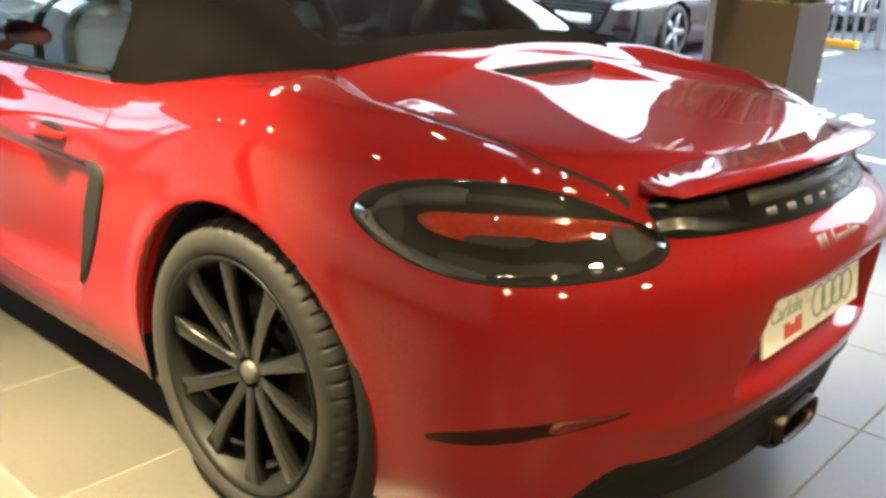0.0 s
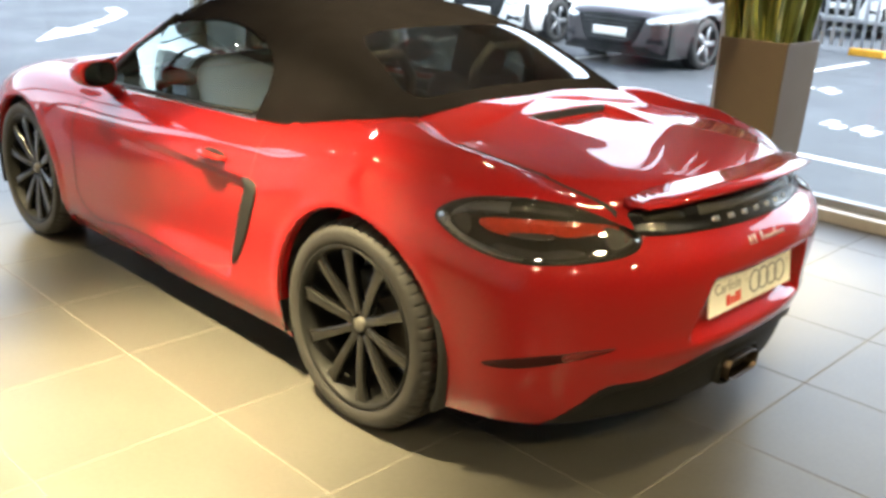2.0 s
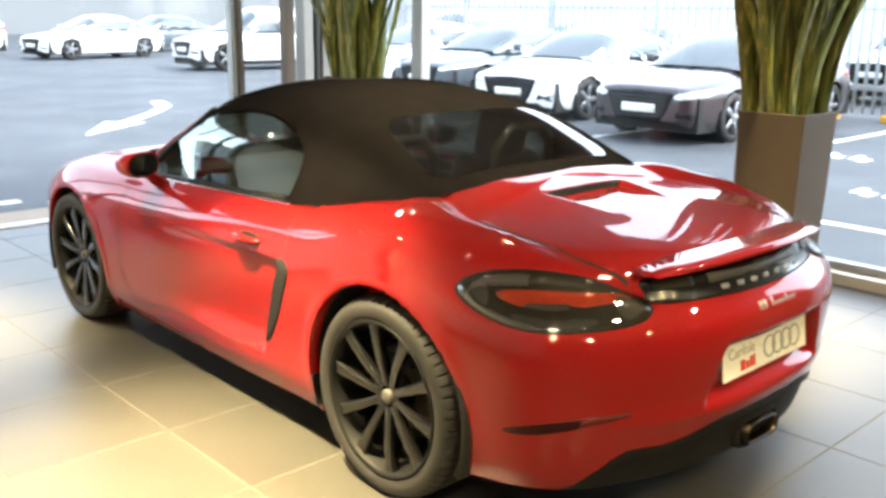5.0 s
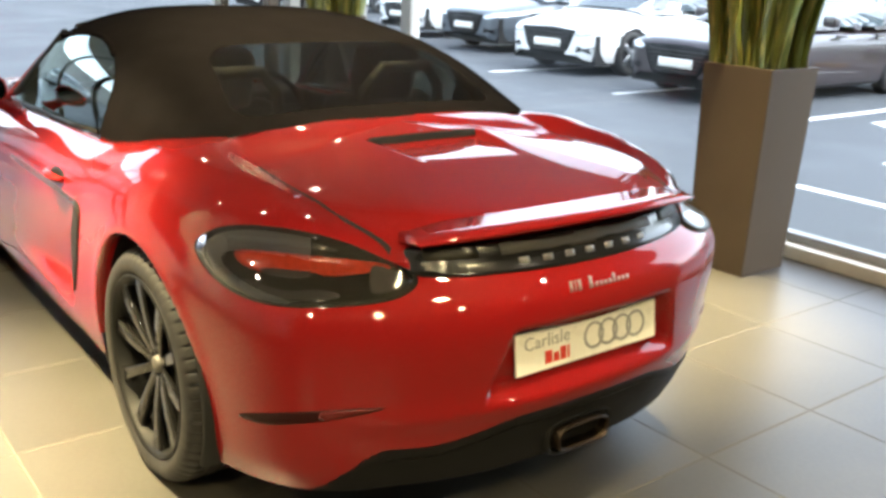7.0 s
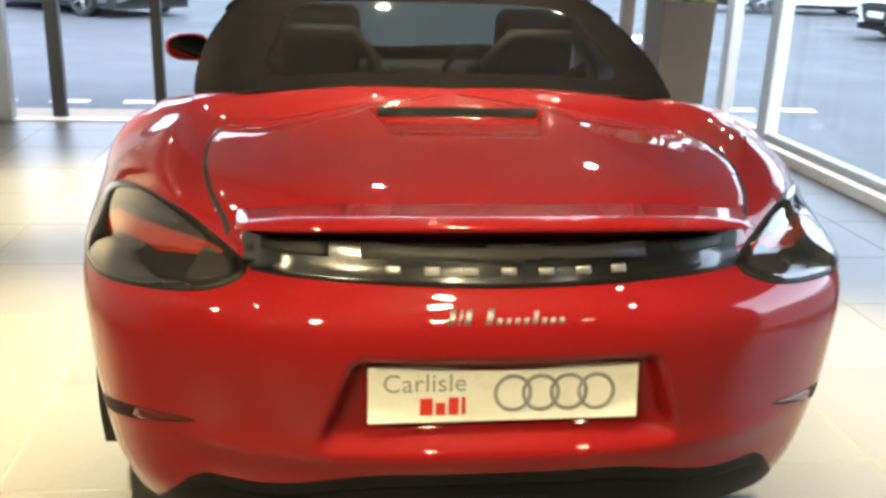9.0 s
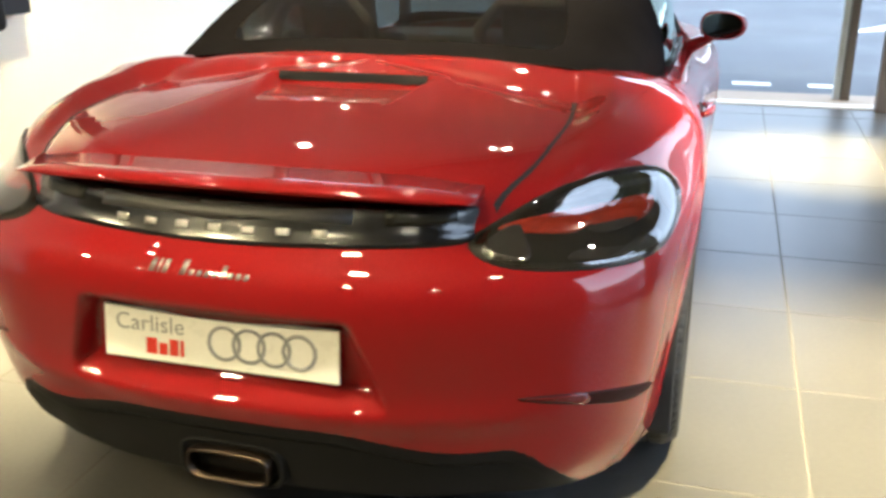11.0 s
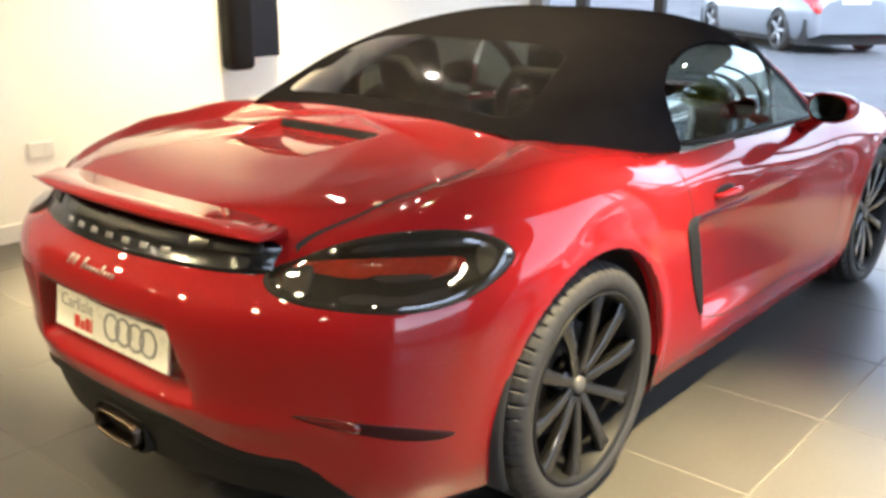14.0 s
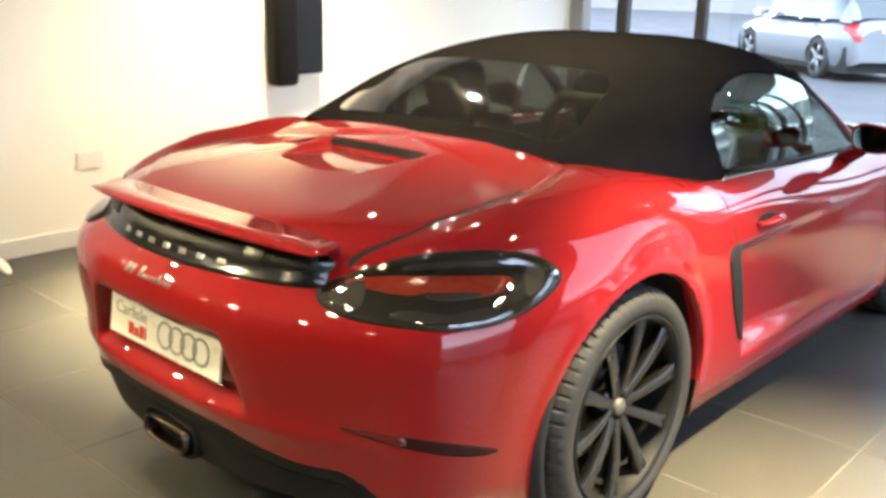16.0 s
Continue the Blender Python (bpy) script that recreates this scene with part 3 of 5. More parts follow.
from mathutils.bvhtree import BVHTree
full_v, full_f = grid_mesh(SIDE_GRID, np.ones((SIDE_GRID.shape[0] - 1, SIDE_GRID.shape[1] - 1), bool))
deck_v, deck_f = grid_mesh(DECK_GRID, np.ones((DECK_GRID.shape[0] - 1, DECK_GRID.shape[1] - 1), bool))
SKIN = BVHTree.FromPolygons([Vector(v) for v in full_v] + [Vector(v) for v in deck_v],
                            [list(f) for f in full_f] + [[i + len(full_v) for i in f] for f in deck_f])

roadster = tagged(empty("roadster_car"), "glossy red two-seat roadster with closed black canvas roof", "car")
S1 = snap(snap(SIDE_GRID, arches), valance)
fa, fv = cells_of(arches(S1)), cells_of(valance(S1))
body_v, body_f = grid_mesh(S1, (fa > 0) & (fv > 0))
mesh_part("body_side", body_v, body_f, RED, roadster, "glossy red painted body shell")
# the apron's upper lip stands over a shallow recess
S2 = S1.copy()
S2[..., 1] += 0.015 * smoothstep(0.030, 0.042, -valance(S1)) * (1 - smoothstep(0.50, 0.66, np.abs(S1[..., 0]))) * (S1[..., 1] < -0.5)
mesh_part("apron", *grid_mesh(S2, (fa > 0) & (fv <= 0)), BLACK_PLASTIC, roadster, "dark grey plastic rear apron")
TOP_Y = (0.055, 0.12, 0.22, 0.36, 0.52, 0.70, 0.90, 1.12, 1.32, 1.46)
TOP_Z = (0.992, 1.020, 1.070, 1.132, 1.190, 1.237, 1.266, 1.280, 1.270, 1.248)
TOP_W = (0.56, 0.640, 0.690, 0.715, 0.728, 0.735, 0.738, 0.735, 0.728, 0.72)
TOP_B = (0.970, 0.955, 0.940, 0.925, 0.910, 0.893, 0.880, 0.872, 0.866, 0.862)
deck_x, deck_y = np.abs(cells_of(DECK_GRID[..., 0])), cells_of(DECK_GRID[..., 1])
under = (deck_y > 0.10) & (deck_x < np.interp(deck_y, TOP_Y, TOP_W) - 0.05)
mesh_part("rear_deck", *grid_mesh(DECK_GRID, ~under), RED, roadster, "glossy red engine lid and fenders")
mesh_part("bonnet", *grid_mesh(NOSE_GRID, np.ones((NOSE_GRID.shape[0] - 1, NOSE_GRID.shape[1] - 1), bool)), RED, roadster, "glossy red bonnet")


def skin_at(p, way, tree=None):
    """Where a ray from outside meets the skin, and the outward normal."""
    tree = tree or SKIN
    hit, nrm, _, _ = tree.ray_cast(Vector(p), Vector(way))
    if hit is None:
        hit, nrm, _, _ = tree.find_nearest(Vector(p) + Vector(way) * 1.2)
    if nrm.dot(Vector(way)) > 0:
        nrm = -nrm
    return hit, nrm


def frame_of(view):
    """Origin far outside, way in and the sheet's first axis for a view of the skin."""
    if view == "front":
        return Vector((0, 6, 0)), Vector((0, -1, 0)), Vector((1, 0, 0)), Vector((0, 0, 1))
    if view == "rear":
        return Vector((0, -6, 0)), Vector((0, 1, 0)), Vector((1, 0, 0)), Vector((0, 0, 1))
    if view == "top":
        return Vector((0, 0, 3)), Vector((0, 0, -1)), Vector((1, 0, 0)), Vector((0, 1, 0))
    s = 1 if view.endswith("right") else -1
    if view.startswith("side"):
        return Vector((3 * s, 0, 0)), Vector((-s, 0, 0)), Vector((0, 1, 0)), Vector((0, 0, 1))
    d = Vector((s, -1, 0)).normalized()          # rear corner, seen at 45 degrees
    return d * 3, -d, Vector((s, 1, 0)).normalized(), Vector((0, 0, 1))


def drape(name, outline, view, lift, material, parent, label="", rings=8, rim=0.004, dome=0.0, sub=6, tree=None):
    """A panel with the given outline, laid on the skin and raised by lift, with a turned-down rim."""
    o, way, e1, e2 = frame_of(view)
    pts = np.array(outline, float)
    n = len(pts)
    k = np.arange(n + 6) - 3.0
    ext = pts[[(i - 3) % n for i in range(n + 6)]]
    ring = spline(k, ext, np.arange(n * sub) / sub) if sub > 1 else pts
    c = ring.mean(0)
    m = len(ring)
    verts, faces = [], []

    def put(q, up):
        h, nr = skin_at(o + e1 * q[0] + e2 * q[1], way, tree)
        verts.append(h + nr * up)

    put(c, lift + dome)
    for r in range(1, rings + 1):
        f = r / rings
        for q in ring:
            put(c + (q - c) * f, lift + dome * (1 - f ** 3))
    for q in ring:
        put(c + (q - c) * 1.0 + (q - c) / max(np.linalg.norm(q - c), 1e-6) * rim * 0.4, -0.003)
    for i in range(m):
        faces.append((0, 1 + i, 1 + (i + 1) % m))
    for r in range(rings + 1):
        a, b = 1 + r * m, 1 + (r + 1) * m
        if r == rings + 0:
            break
        for i in range(m):
            faces.append((a + i, b + i, b + (i + 1) % m, a + (i + 1) % m))
    return mesh_part(name, verts, faces, material, parent, label)


def seam(name, path, view, width, material, parent, lift=0.0012, steps=60):
    """A thin shut line drawn along the skin."""
    o, way, e1, e2 = frame_of(view)
    pts = np.array(path, float)
    k = np.concatenate([[0], np.cumsum(np.linalg.norm(np.diff(pts, axis=0), axis=1))])
    line = spline(k, pts, np.linspace(0, k[-1], steps)) if len(pts) > 2 else np.array([pts[0] + (pts[1] - pts[0]) * t for t in np.linspace(0, 1, steps)])
    d = np.gradient(line, axis=0)
    d /= np.linalg.norm(d, axis=1, keepdims=True)
    off = np.stack([-d[:, 1], d[:, 0]], 1) * width / 2
    verts, faces = [], []
    for a, b in zip(line - off, line + off):
        for q in (a, b):
            h, nr = skin_at(o + e1 * q[0] + e2 * q[1], way)
            verts.append(h + nr * lift)
    for i in range(steps - 1):
        faces.append((2 * i, 2 * i + 1, 2 * i + 3, 2 * i + 2))
    return mesh_part(name, verts, faces, material, parent)


# ---------------------------------------------------------------- tail lamps, strip, plate, trim
LAMP_OUT = [(0.365, 0.798), (0.305, 0.838), (0.20, 0.858), (0.08, 0.858), (-0.03, 0.838), (-0.12, 0.806), (-0.185, 0.780),
            (-0.188, 0.752), (-0.12, 0.732), (0.00, 0.722), (0.12, 0.716), (0.22, 0.722), (0.30, 0.742), (0.35, 0.768)]
cxz = np.array([0.09, 0.79])


def shrink(pts, s, shift=(0, 0)):
    return [tuple(cxz + (np.array(p) - cxz) * s + np.array(shift)) for p in pts]


for side in ("left", "right"):
    view = "corner_" + side
    bowl = drape("tail_lamp", LAMP_OUT, view, 0.003, LAMP_DARK, roadster, "dark smoked tail lamp, unlit", rim=0.006)
    drape("lamp_seal", shrink(LAMP_OUT, 1.018), view, 0.0015, BLACK_PLASTIC, bowl, "thin black seal round the lamp", rim=0.002)
    drape("light_bar", [(0.245, 0.798), (0.15, 0.806), (0.02, 0.808), (-0.11, 0.798), (-0.125, 0.786), (-0.05, 0.776), (0.02, 0.772), (0.06, 0.778), (0.12, 0.768), (0.22, 0.774)], view, 0.0055, LAMP_RED, bowl, "orange-red light bar", sub=4)
    drape("light_bar_trim", [(0.16, 0.774), (0.11, 0.776), (0.05, 0.774), (0.06, 0.766), (0.11, 0.764), (0.17, 0.768)], view, 0.006, LAMP_GREY, bowl, "pale edge under the light bar", sub=3)
    # this upper pale strip also paints in the glints of the ceiling lights
    drape("reflector", [(0.26, 0.828), (0.10, 0.838), (0.0, 0.826), (0.02, 0.820), (0.12, 0.828), (0.25, 0.820)], view, 0.006, LAMP_GREY, bowl, "pale inner reflector", sub=4)
    drape("reflector", [(0.325, 0.800), (0.300, 0.825), (0.275, 0.80), (0.28, 0.76), (0.31, 0.77)], view, 0.006, LAMP_GREY, bowl, "pale side reflector", sub=4)
    drape("reflector", [(-0.10, 0.795), (-0.165, 0.772), (-0.165, 0.755), (-0.11, 0.745), (-0.09, 0.77)], view, 0.006, LAMP_GREY, bowl, "pale inner reflector", sub=4)
    drape("reflector", [(0.20, 0.750), (0.10, 0.742), (0.02, 0.748), (-0.03, 0.738), (0.10, 0.728), (0.20, 0.732)], view, 0.006, LAMP_GREY, bowl, "pale lower reflector", sub=4)
    cover = drape("lens", shrink(LAMP_OUT, 0.975), view, 0.0075, SMOKED, bowl, "clear smoked lens", dome=0.003, rim=0.0)
    cover.visible_shadow = False

strip_out = [(-0.47, 0.772), (-0.25, 0.768), (0, 0.766), (0.25, 0.768), (0.47, 0.772), (0.487, 0.80), (0.47, 0.838), (0.25, 0.842), (0, 0.843), (-0.25, 0.842), (-0.47, 0.838), (-0.487, 0.80)]
strip = drape("light_strip", strip_out, "rear", 0.004, BLACK_GLOSS, roadster, "gloss black strip between the lamps", rings=5)
for x0, x1 in ((-0.455, -0.33), (-0.27, 0.27), (0.33, 0.455)):
    o = [(x0, 0.808), ((x0 + x1) / 2, 0.806), (x1, 0.808), (x1, 0.832), ((x0 + x1) / 2, 0.833), (x0, 0.832)]
    # the grey middle band paints a reflection onto the black strip
    drape("strip_band", o, "rear", 0.0065, LAMP_GREY if x1 - x0 > 0.3 else LAMP_DARK, strip, "band in the strip, the middle one painting a reflection", rings=3, sub=1)
for i in range(7):
    x = -0.213 + 0.071 * i
    o = [(x - 0.014, 0.7850), (x + 0.014, 0.7850), (x + 0.014, 0.7985), (x - 0.014, 0.7985)]
    drape("letter_bar", o, "rear", 0.0052, BADGE, strip, "small dull chrome lettering bar", rings=2, sub=1)
# slanted script of plain strokes: three tall ones, then a flowing row
for x, w, h in [(-0.118, 0.010, 0.022), (-0.101, 0.005, 0.022), (-0.089, 0.011, 0.022), (-0.050, 0.012, 0.024)] + [(-0.030 + 0.0165 * k, 0.009, 0.020 if k == 4 else 0.010) for k in range(8)]:
    o = [(x, 0.713), (x + w, 0.713), (x + w + 0.3 * h, 0.713 + h), (x + 0.3 * h, 0.713 + h)]
    drape("badge_bar", o, "rear", 0.0018, BADGE, roadster, "small dull chrome script bar", rings=1, sub=1, rim=0.001)

plate = part("number_plate", box((-0.26, -0.004, -0.0555), (0.26, 0.004, 0.0555), 0.003), PLATE_WHITE, roadster, "cream dealer plate with grey and red print bars", smooth=False)
PLATE_AT = pose(0, -0.878, 0.560, -8)
plate.matrix_basis = PLATE_AT


def print_bar(name, x0, x1, z0, z1, m):
    b = part(name, box((x0, -0.0055, z0), (x1, -0.004, z1), 0.0), m, plate, smooth=False)
    b.matrix_parent_inverse = Matrix.Identity(4)
    return b


word = bpy.data.curves.new("printed_word", "FONT")
word.body, word.size, word.extrude, word.space_character = "Carlisle", 0.050, 0.0006, 1.04
word_ob = bpy.data.objects.new("printed_word", word)
word_me = bpy.data.meshes.new_from_object(word_ob)
bpy.data.objects.remove(word_ob)
word_me.materials.clear()
word_me.materials.append(PRINT_GREY)
printed = new("printed_word", word_me)
printed.parent = plate
printed.matrix_basis = pose(-0.233, -0.0048, 0.006, 90)
for x0, x1, h in ((-0.162, -0.138, 0.033), (-0.132, -0.114, 0.024), (-0.108, -0.089, 0.034), (-0.083, -0.076, 0.034)):
    print_bar("print_bar", x0, x1, -0.040, -0.040 + h, PRINT_RED)
for i in range(4):
    cx = 0.015 + 0.054 * i
    prof = [(-0.0060, 0.037), (-0.0060, 0.0300), (-0.004, 0.0300), (-0.004, 0.037)]
    r = part("printed_ring", lathe(prof, 36, "y", (cx, 0, 0.0), closed=True), PRINT_GREY, plate)
    r.matrix_parent_inverse = Matrix.Identity(4)


def spoiler():
    bm = bmesh.new()
    xs = np.linspace(-0.50, 0.50, 41)
    rows = []
    for x in xs:
        f = abs(x) / 0.50
        tip = 1 - 0.75 * smoothstep(0.8, 1.0, f)
        yr = -0.868 + 0.30 * x * x
        zr = 0.878 - 0.02 * f * f
        chord = 0.125 * (1 - 0.3 * smoothstep(0.7, 1.0, f))
        sec = [(yr, zr), (yr + 0.002, zr + 0.006 * tip), (yr + 0.03, zr + 0.0105 * tip), (yr + chord, zr + 0.014), (yr + chord, zr - 0.012), (yr + 0.03, zr - 0.012 * tip), (yr + 0.003, zr - 0.006 * tip)]
        rows.append([bm.verts.new((x, a, b)) for a, b in sec])
    for a, b in zip(rows, rows[1:]):
        for i in range(7):
            bm.faces.new((a[i], a[(i + 1) % 7], b[(i + 1) % 7], b[i]))
    bm.faces.new(rows[0])
    bm.faces.new(rows[-1][::-1])
    bmesh.ops.recalc_face_normals(bm, faces=bm.faces)
    return bm


part("rear_spoiler", spoiler(), RED, roadster, "glossy red spoiler lip, slightly raised")

# engine-lid opening and shut lines
drape("lid_vent", [(-0.203, -0.128), (0.0, -0.128), (0.203, -0.128), (0.206, -0.117), (0.0, -0.116), (-0.206, -0.117)], "top", 0.002, DARK_CAVITY, roadster, "dark air slot of the lid", rings=3, sub=1)
for s in (-1, 1):
    seam("shut_line", [(s * 0.578, -0.14), (s * 0.594, -0.28), (s * 0.589, -0.45), (s * 0.559, -0.60), (s * 0.519, -0.70)], "top", 0.009, DARK_CAVITY, roadster)
    sv = "side_right" if s > 0 else "side_left"
    seam("shut_line", [(0.56, 0.86), (0.545, 0.78), (0.555, 0.70)], sv, 0.005, DARK_CAVITY, roadster)
    seam("shut_line", [(0.70, 0.335), (0.85, 0.300), (1.2, 0.285), (1.6, 0.272), (1.86, 0.272), (1.915, 0.32), (1.925, 0.50), (1.915, 0.70), (1.89, 0.77)], sv, 0.005, DARK_CAVITY, roadster)
    drape("side_intake", [(0.613, 0.692), (0.617, 0.62), (0.644, 0.523), (0.690, 0.440), (0.714, 0.395), (0.706, 0.364), (0.680, 0.362), (0.640, 0.395), (0.575, 0.50), (0.530, 0.603), (0.510, 0.665), (0.522, 0.698), (0.560, 0.706)], sv, 0.004, INTAKE, roadster, "black plastic blade of the side air intake", rings=5)
    cv = "corner_" + ("right" if s > 0 else "left")
    slot = drape("bumper_slot", [(0.224, 0.400), (0.17, 0.427), (0.09, 0.451), (0.01, 0.466), (-0.07, 0.474), (-0.145, 0.474), (-0.07, 0.453), (0.01, 0.436), (0.09, 0.416), (0.17, 0.399)], cv, 0.001, SLOT_DARK, roadster, "dark slot in the red bumper", rings=4)
    drape("reflector", [(0.000, 0.462), (-0.06, 0.469), (-0.13, 0.472), (-0.06, 0.457), (0.000, 0.441)], cv, 0.003, SLOT_RED, slot, "red reflector in the slot", rings=3, sub=3)
    # door handle: cup and pull
    drape("handle_cup", [(0.73, 0.745), (0.80, 0.762), (0.88, 0.745), (0.80, 0.715)], sv, 0.002, BLACK_PLASTIC, roadster, rings=4)
    pts = []
    for t in np.linspace(0, 1, 9):
        q = (0.715 + 0.185 * t, 0.740 + 0.004 * math.sin(math.pi * t))
        h, nr = skin_at(Vector((3 * s, q[0], q[1])), Vector((-s, 0, 0)))
        pts.append(h + Vector((s * (0.006 + 0.026 * math.sin(math.pi * t) ** 0.6), 0, 0)))
    hb = tube(pts, [0.009 + 0.006 * math.sin(math.pi * t) for t in np.linspace(0, 1, 9)], 10)
    part("door_handle", hb, RED, roadster, "red pull-out door handle")

# one wide exhaust outlet
def rounded(w, h, y, n=40, p=4.0):
    out = []
    for i in range(n):
        t = 2 * math.pi * i / n
        c, s = math.cos(t), math.sin(t)
        out.append((w * math.copysign(abs(c) ** (2 / p), c), y, 0.280 + h * math.copysign(abs(s) ** (2 / p), s)))
    return out


def sleeve(specs):
    bm = bmesh.new()
    rings = [[bm.verts.new(p) for p in rounded(w, h, y)] for w, h, y in specs]
    for a, b in zip(rings, rings[1:]):
        for i in range(len(a)):
            bm.faces.new((a[i], a[(i + 1) % len(a)], b[(i + 1) % len(b)], b[i]))
    return bm


part("exhaust_surround", sleeve([(0.124, 0.054, -0.850), (0.121, 0.052, -0.876), (0.116, 0.049, -0.881), (0.110, 0.044, -0.876), (0.106, 0.041, -0.80)]), BLACK_PLASTIC, roadster, "black surround of the exhaust opening")
tail_pipe = part("exhaust_tip", sleeve([(0.082, 0.024, -0.70), (0.087, 0.029, -0.884), (0.090, 0.031, -0.898), (0.094, 0.034, -0.900), (0.097, 0.037, -0.894), (0.097, 0.037, -0.72)]), TIP_STEEL, roadster, "dull steel oval exhaust tip")
part("pipe_inside", sleeve([(0.084, 0.027, -0.80), (0.0005, 0.0005, -0.799)]), DARK_CAVITY, tail_pipe)
part("underbody", box((-0.58, -0.66, 0.165), (0.58, 3.1, 0.32), 0.03), DARK_CAVITY, roadster, "dark underside of the car")

# ---------------------------------------------------------------- wheels
def wheel(s, cy, R, width, outer):
    """One wheel: tyre, rim, spokes, hub, brake. s: side; outer: x of the tyre's outer wall."""
    cz = R
    at = (s * outer, cy, cz)
    w = part("wheel", lathe([(-0.012, 0.266), (0.000, 0.270), (0.004, 0.264), (-0.010, 0.254), (-0.05, 0.246), (-0.16, 0.242), (-width, 0.26)], 64), RIM, roadster, "gloss black ten-spoke alloy wheel")
    w.matrix_parent_inverse = Matrix.Identity(4)
    w.matrix_basis = Matrix.Translation(at) @ Matrix.Diagonal((s, 1, 1, 1))

    def sub(nm, bm, m, label=""):
        p = part(nm, bm, m, w, label)
        p.matrix_parent_inverse = Matrix.Identity(4)
        return p

    prof = [(-0.016, 0.265), (-0.004, 0.270), (0.004, 0.280), (0.006, 0.298), (0.002, 0.318), (-0.010, R - 0.014), (-0.026, R - 0.004)]
    x = -0.034
    while x > -width + 0.034:
        prof += [(x, R - 0.001), (x - 0.030, R), (x - 0.032, R - 0.007), (x - 0.040, R - 0.007), (x - 0.042, R)]
        x -= 0.050
    prof += [(-width + 0.026, R - 0.004), (-width + 0.010, R - 0.014), (-width - 0.005, 0.29), (-width + 0.015, 0.265)]
    tread = lathe(prof, 360)
    for v in tread.verts:
        if math.hypot(v.co.y, v.co.z) > R - 0.016 and not -width + 0.075 < v.co.x < -0.075 and round(math.degrees(math.atan2(v.co.z, v.co.y))) % 6 == 0:
            v.co.y *= 1 - 0.007 / R
            v.co.z *= 1 - 0.007 / R
    tyre = sub("tyre", tread, RUBBER, "black road tyre with cut shoulder blocks")
    for f in tyre.data.polygons:
        f.use_smooth = math.hypot(f.center.y, f.center.z) < R - 0.016
    for i in range(10):
        a = 2 * math.pi * (i + 0.25) / 10
        bm = bmesh.new()
        secs = []
        for f in np.linspace(0, 1, 7):
            r = 0.036 + 0.224 * f
            hw = 0.0125 + 0.0075 * f + 0.010 * max(f - 0.80, 0) / 0.2 + 0.006 * max(0.16 - f, 0) / 0.16
            d0 = -0.012 - 0.026 * (1 - f) ** 2
            sec = [(d0 - 0.030, -hw * 1.05), (d0 - 0.005, -hw), (d0, -hw * 0.72), (d0 - 0.003, 0), (d0, hw * 0.72), (d0 - 0.005, hw), (d0 - 0.030, hw * 1.05)]
            secs.append([bm.verts.new((p, r * math.cos(a) - q * math.sin(a), r * math.sin(a) + q * math.cos(a))) for p, q in sec])
        for p, q in zip(secs, secs[1:]):
            for k in range(7):
                bm.faces.new((p[k], p[(k + 1) % 7], q[(k + 1) % 7], q[k]))
        bmesh.ops.recalc_face_normals(bm, faces=bm.faces)
        sub("spoke", bm, SPOKE)
    sub("hub", lathe([(-0.10, 0.072), (-0.062, 0.070), (-0.050, 0.058), (-0.046, 0.034)], 32), SPOKE)
    sub("centre_cap", lathe([(-0.048, 0.027), (-0.036, 0.025), (-0.032, 0.020), (-0.031, 0.0005)], 28), CAP_METAL, "pale metal centre cap")
    for i in range(5):
        a = 2 * math.pi * (i + 0.5) / 5
        sub("wheel_bolt", lathe([(-0.06, 0.010), (-0.046, 0.009), (-0.045, 0.0005)], 8, "x", (0, 0.053 * math.cos(a), 0.053 * math.sin(a))), DARK_STEEL)
    sub("brake_disc", lathe([(-0.125, 0.165), (-0.120, 0.165), (-0.118, 0.10), (-0.10, 0.075), (-0.10, 0.001)], 48), DARK_STEEL, "grey steel brake disc")
    cal = bmesh.new()
    for f in range(9):
        t = radians(60 + 60 * f / 8)
        ring = [(-0.145, 0.105), (-0.085, 0.110), (-0.080, 0.165), (-0.145, 0.178)]
        for px, pr in ring:
            cal.verts.new((px, pr * math.cos(t), pr * math.sin(t)))
    cal.verts.ensure_lookup_table()
    for f in range(8):
        for k in range(4):
            cal.faces.new([cal.verts[4 * f + k], cal.verts[4 * f + (k + 1) % 4], cal.verts[4 * f + 4 + (k + 1) % 4], cal.verts[4 * f + 4 + k]])
    sub("brake_caliper", cal, BLACK_PLASTIC, "black brake caliper")
    return w


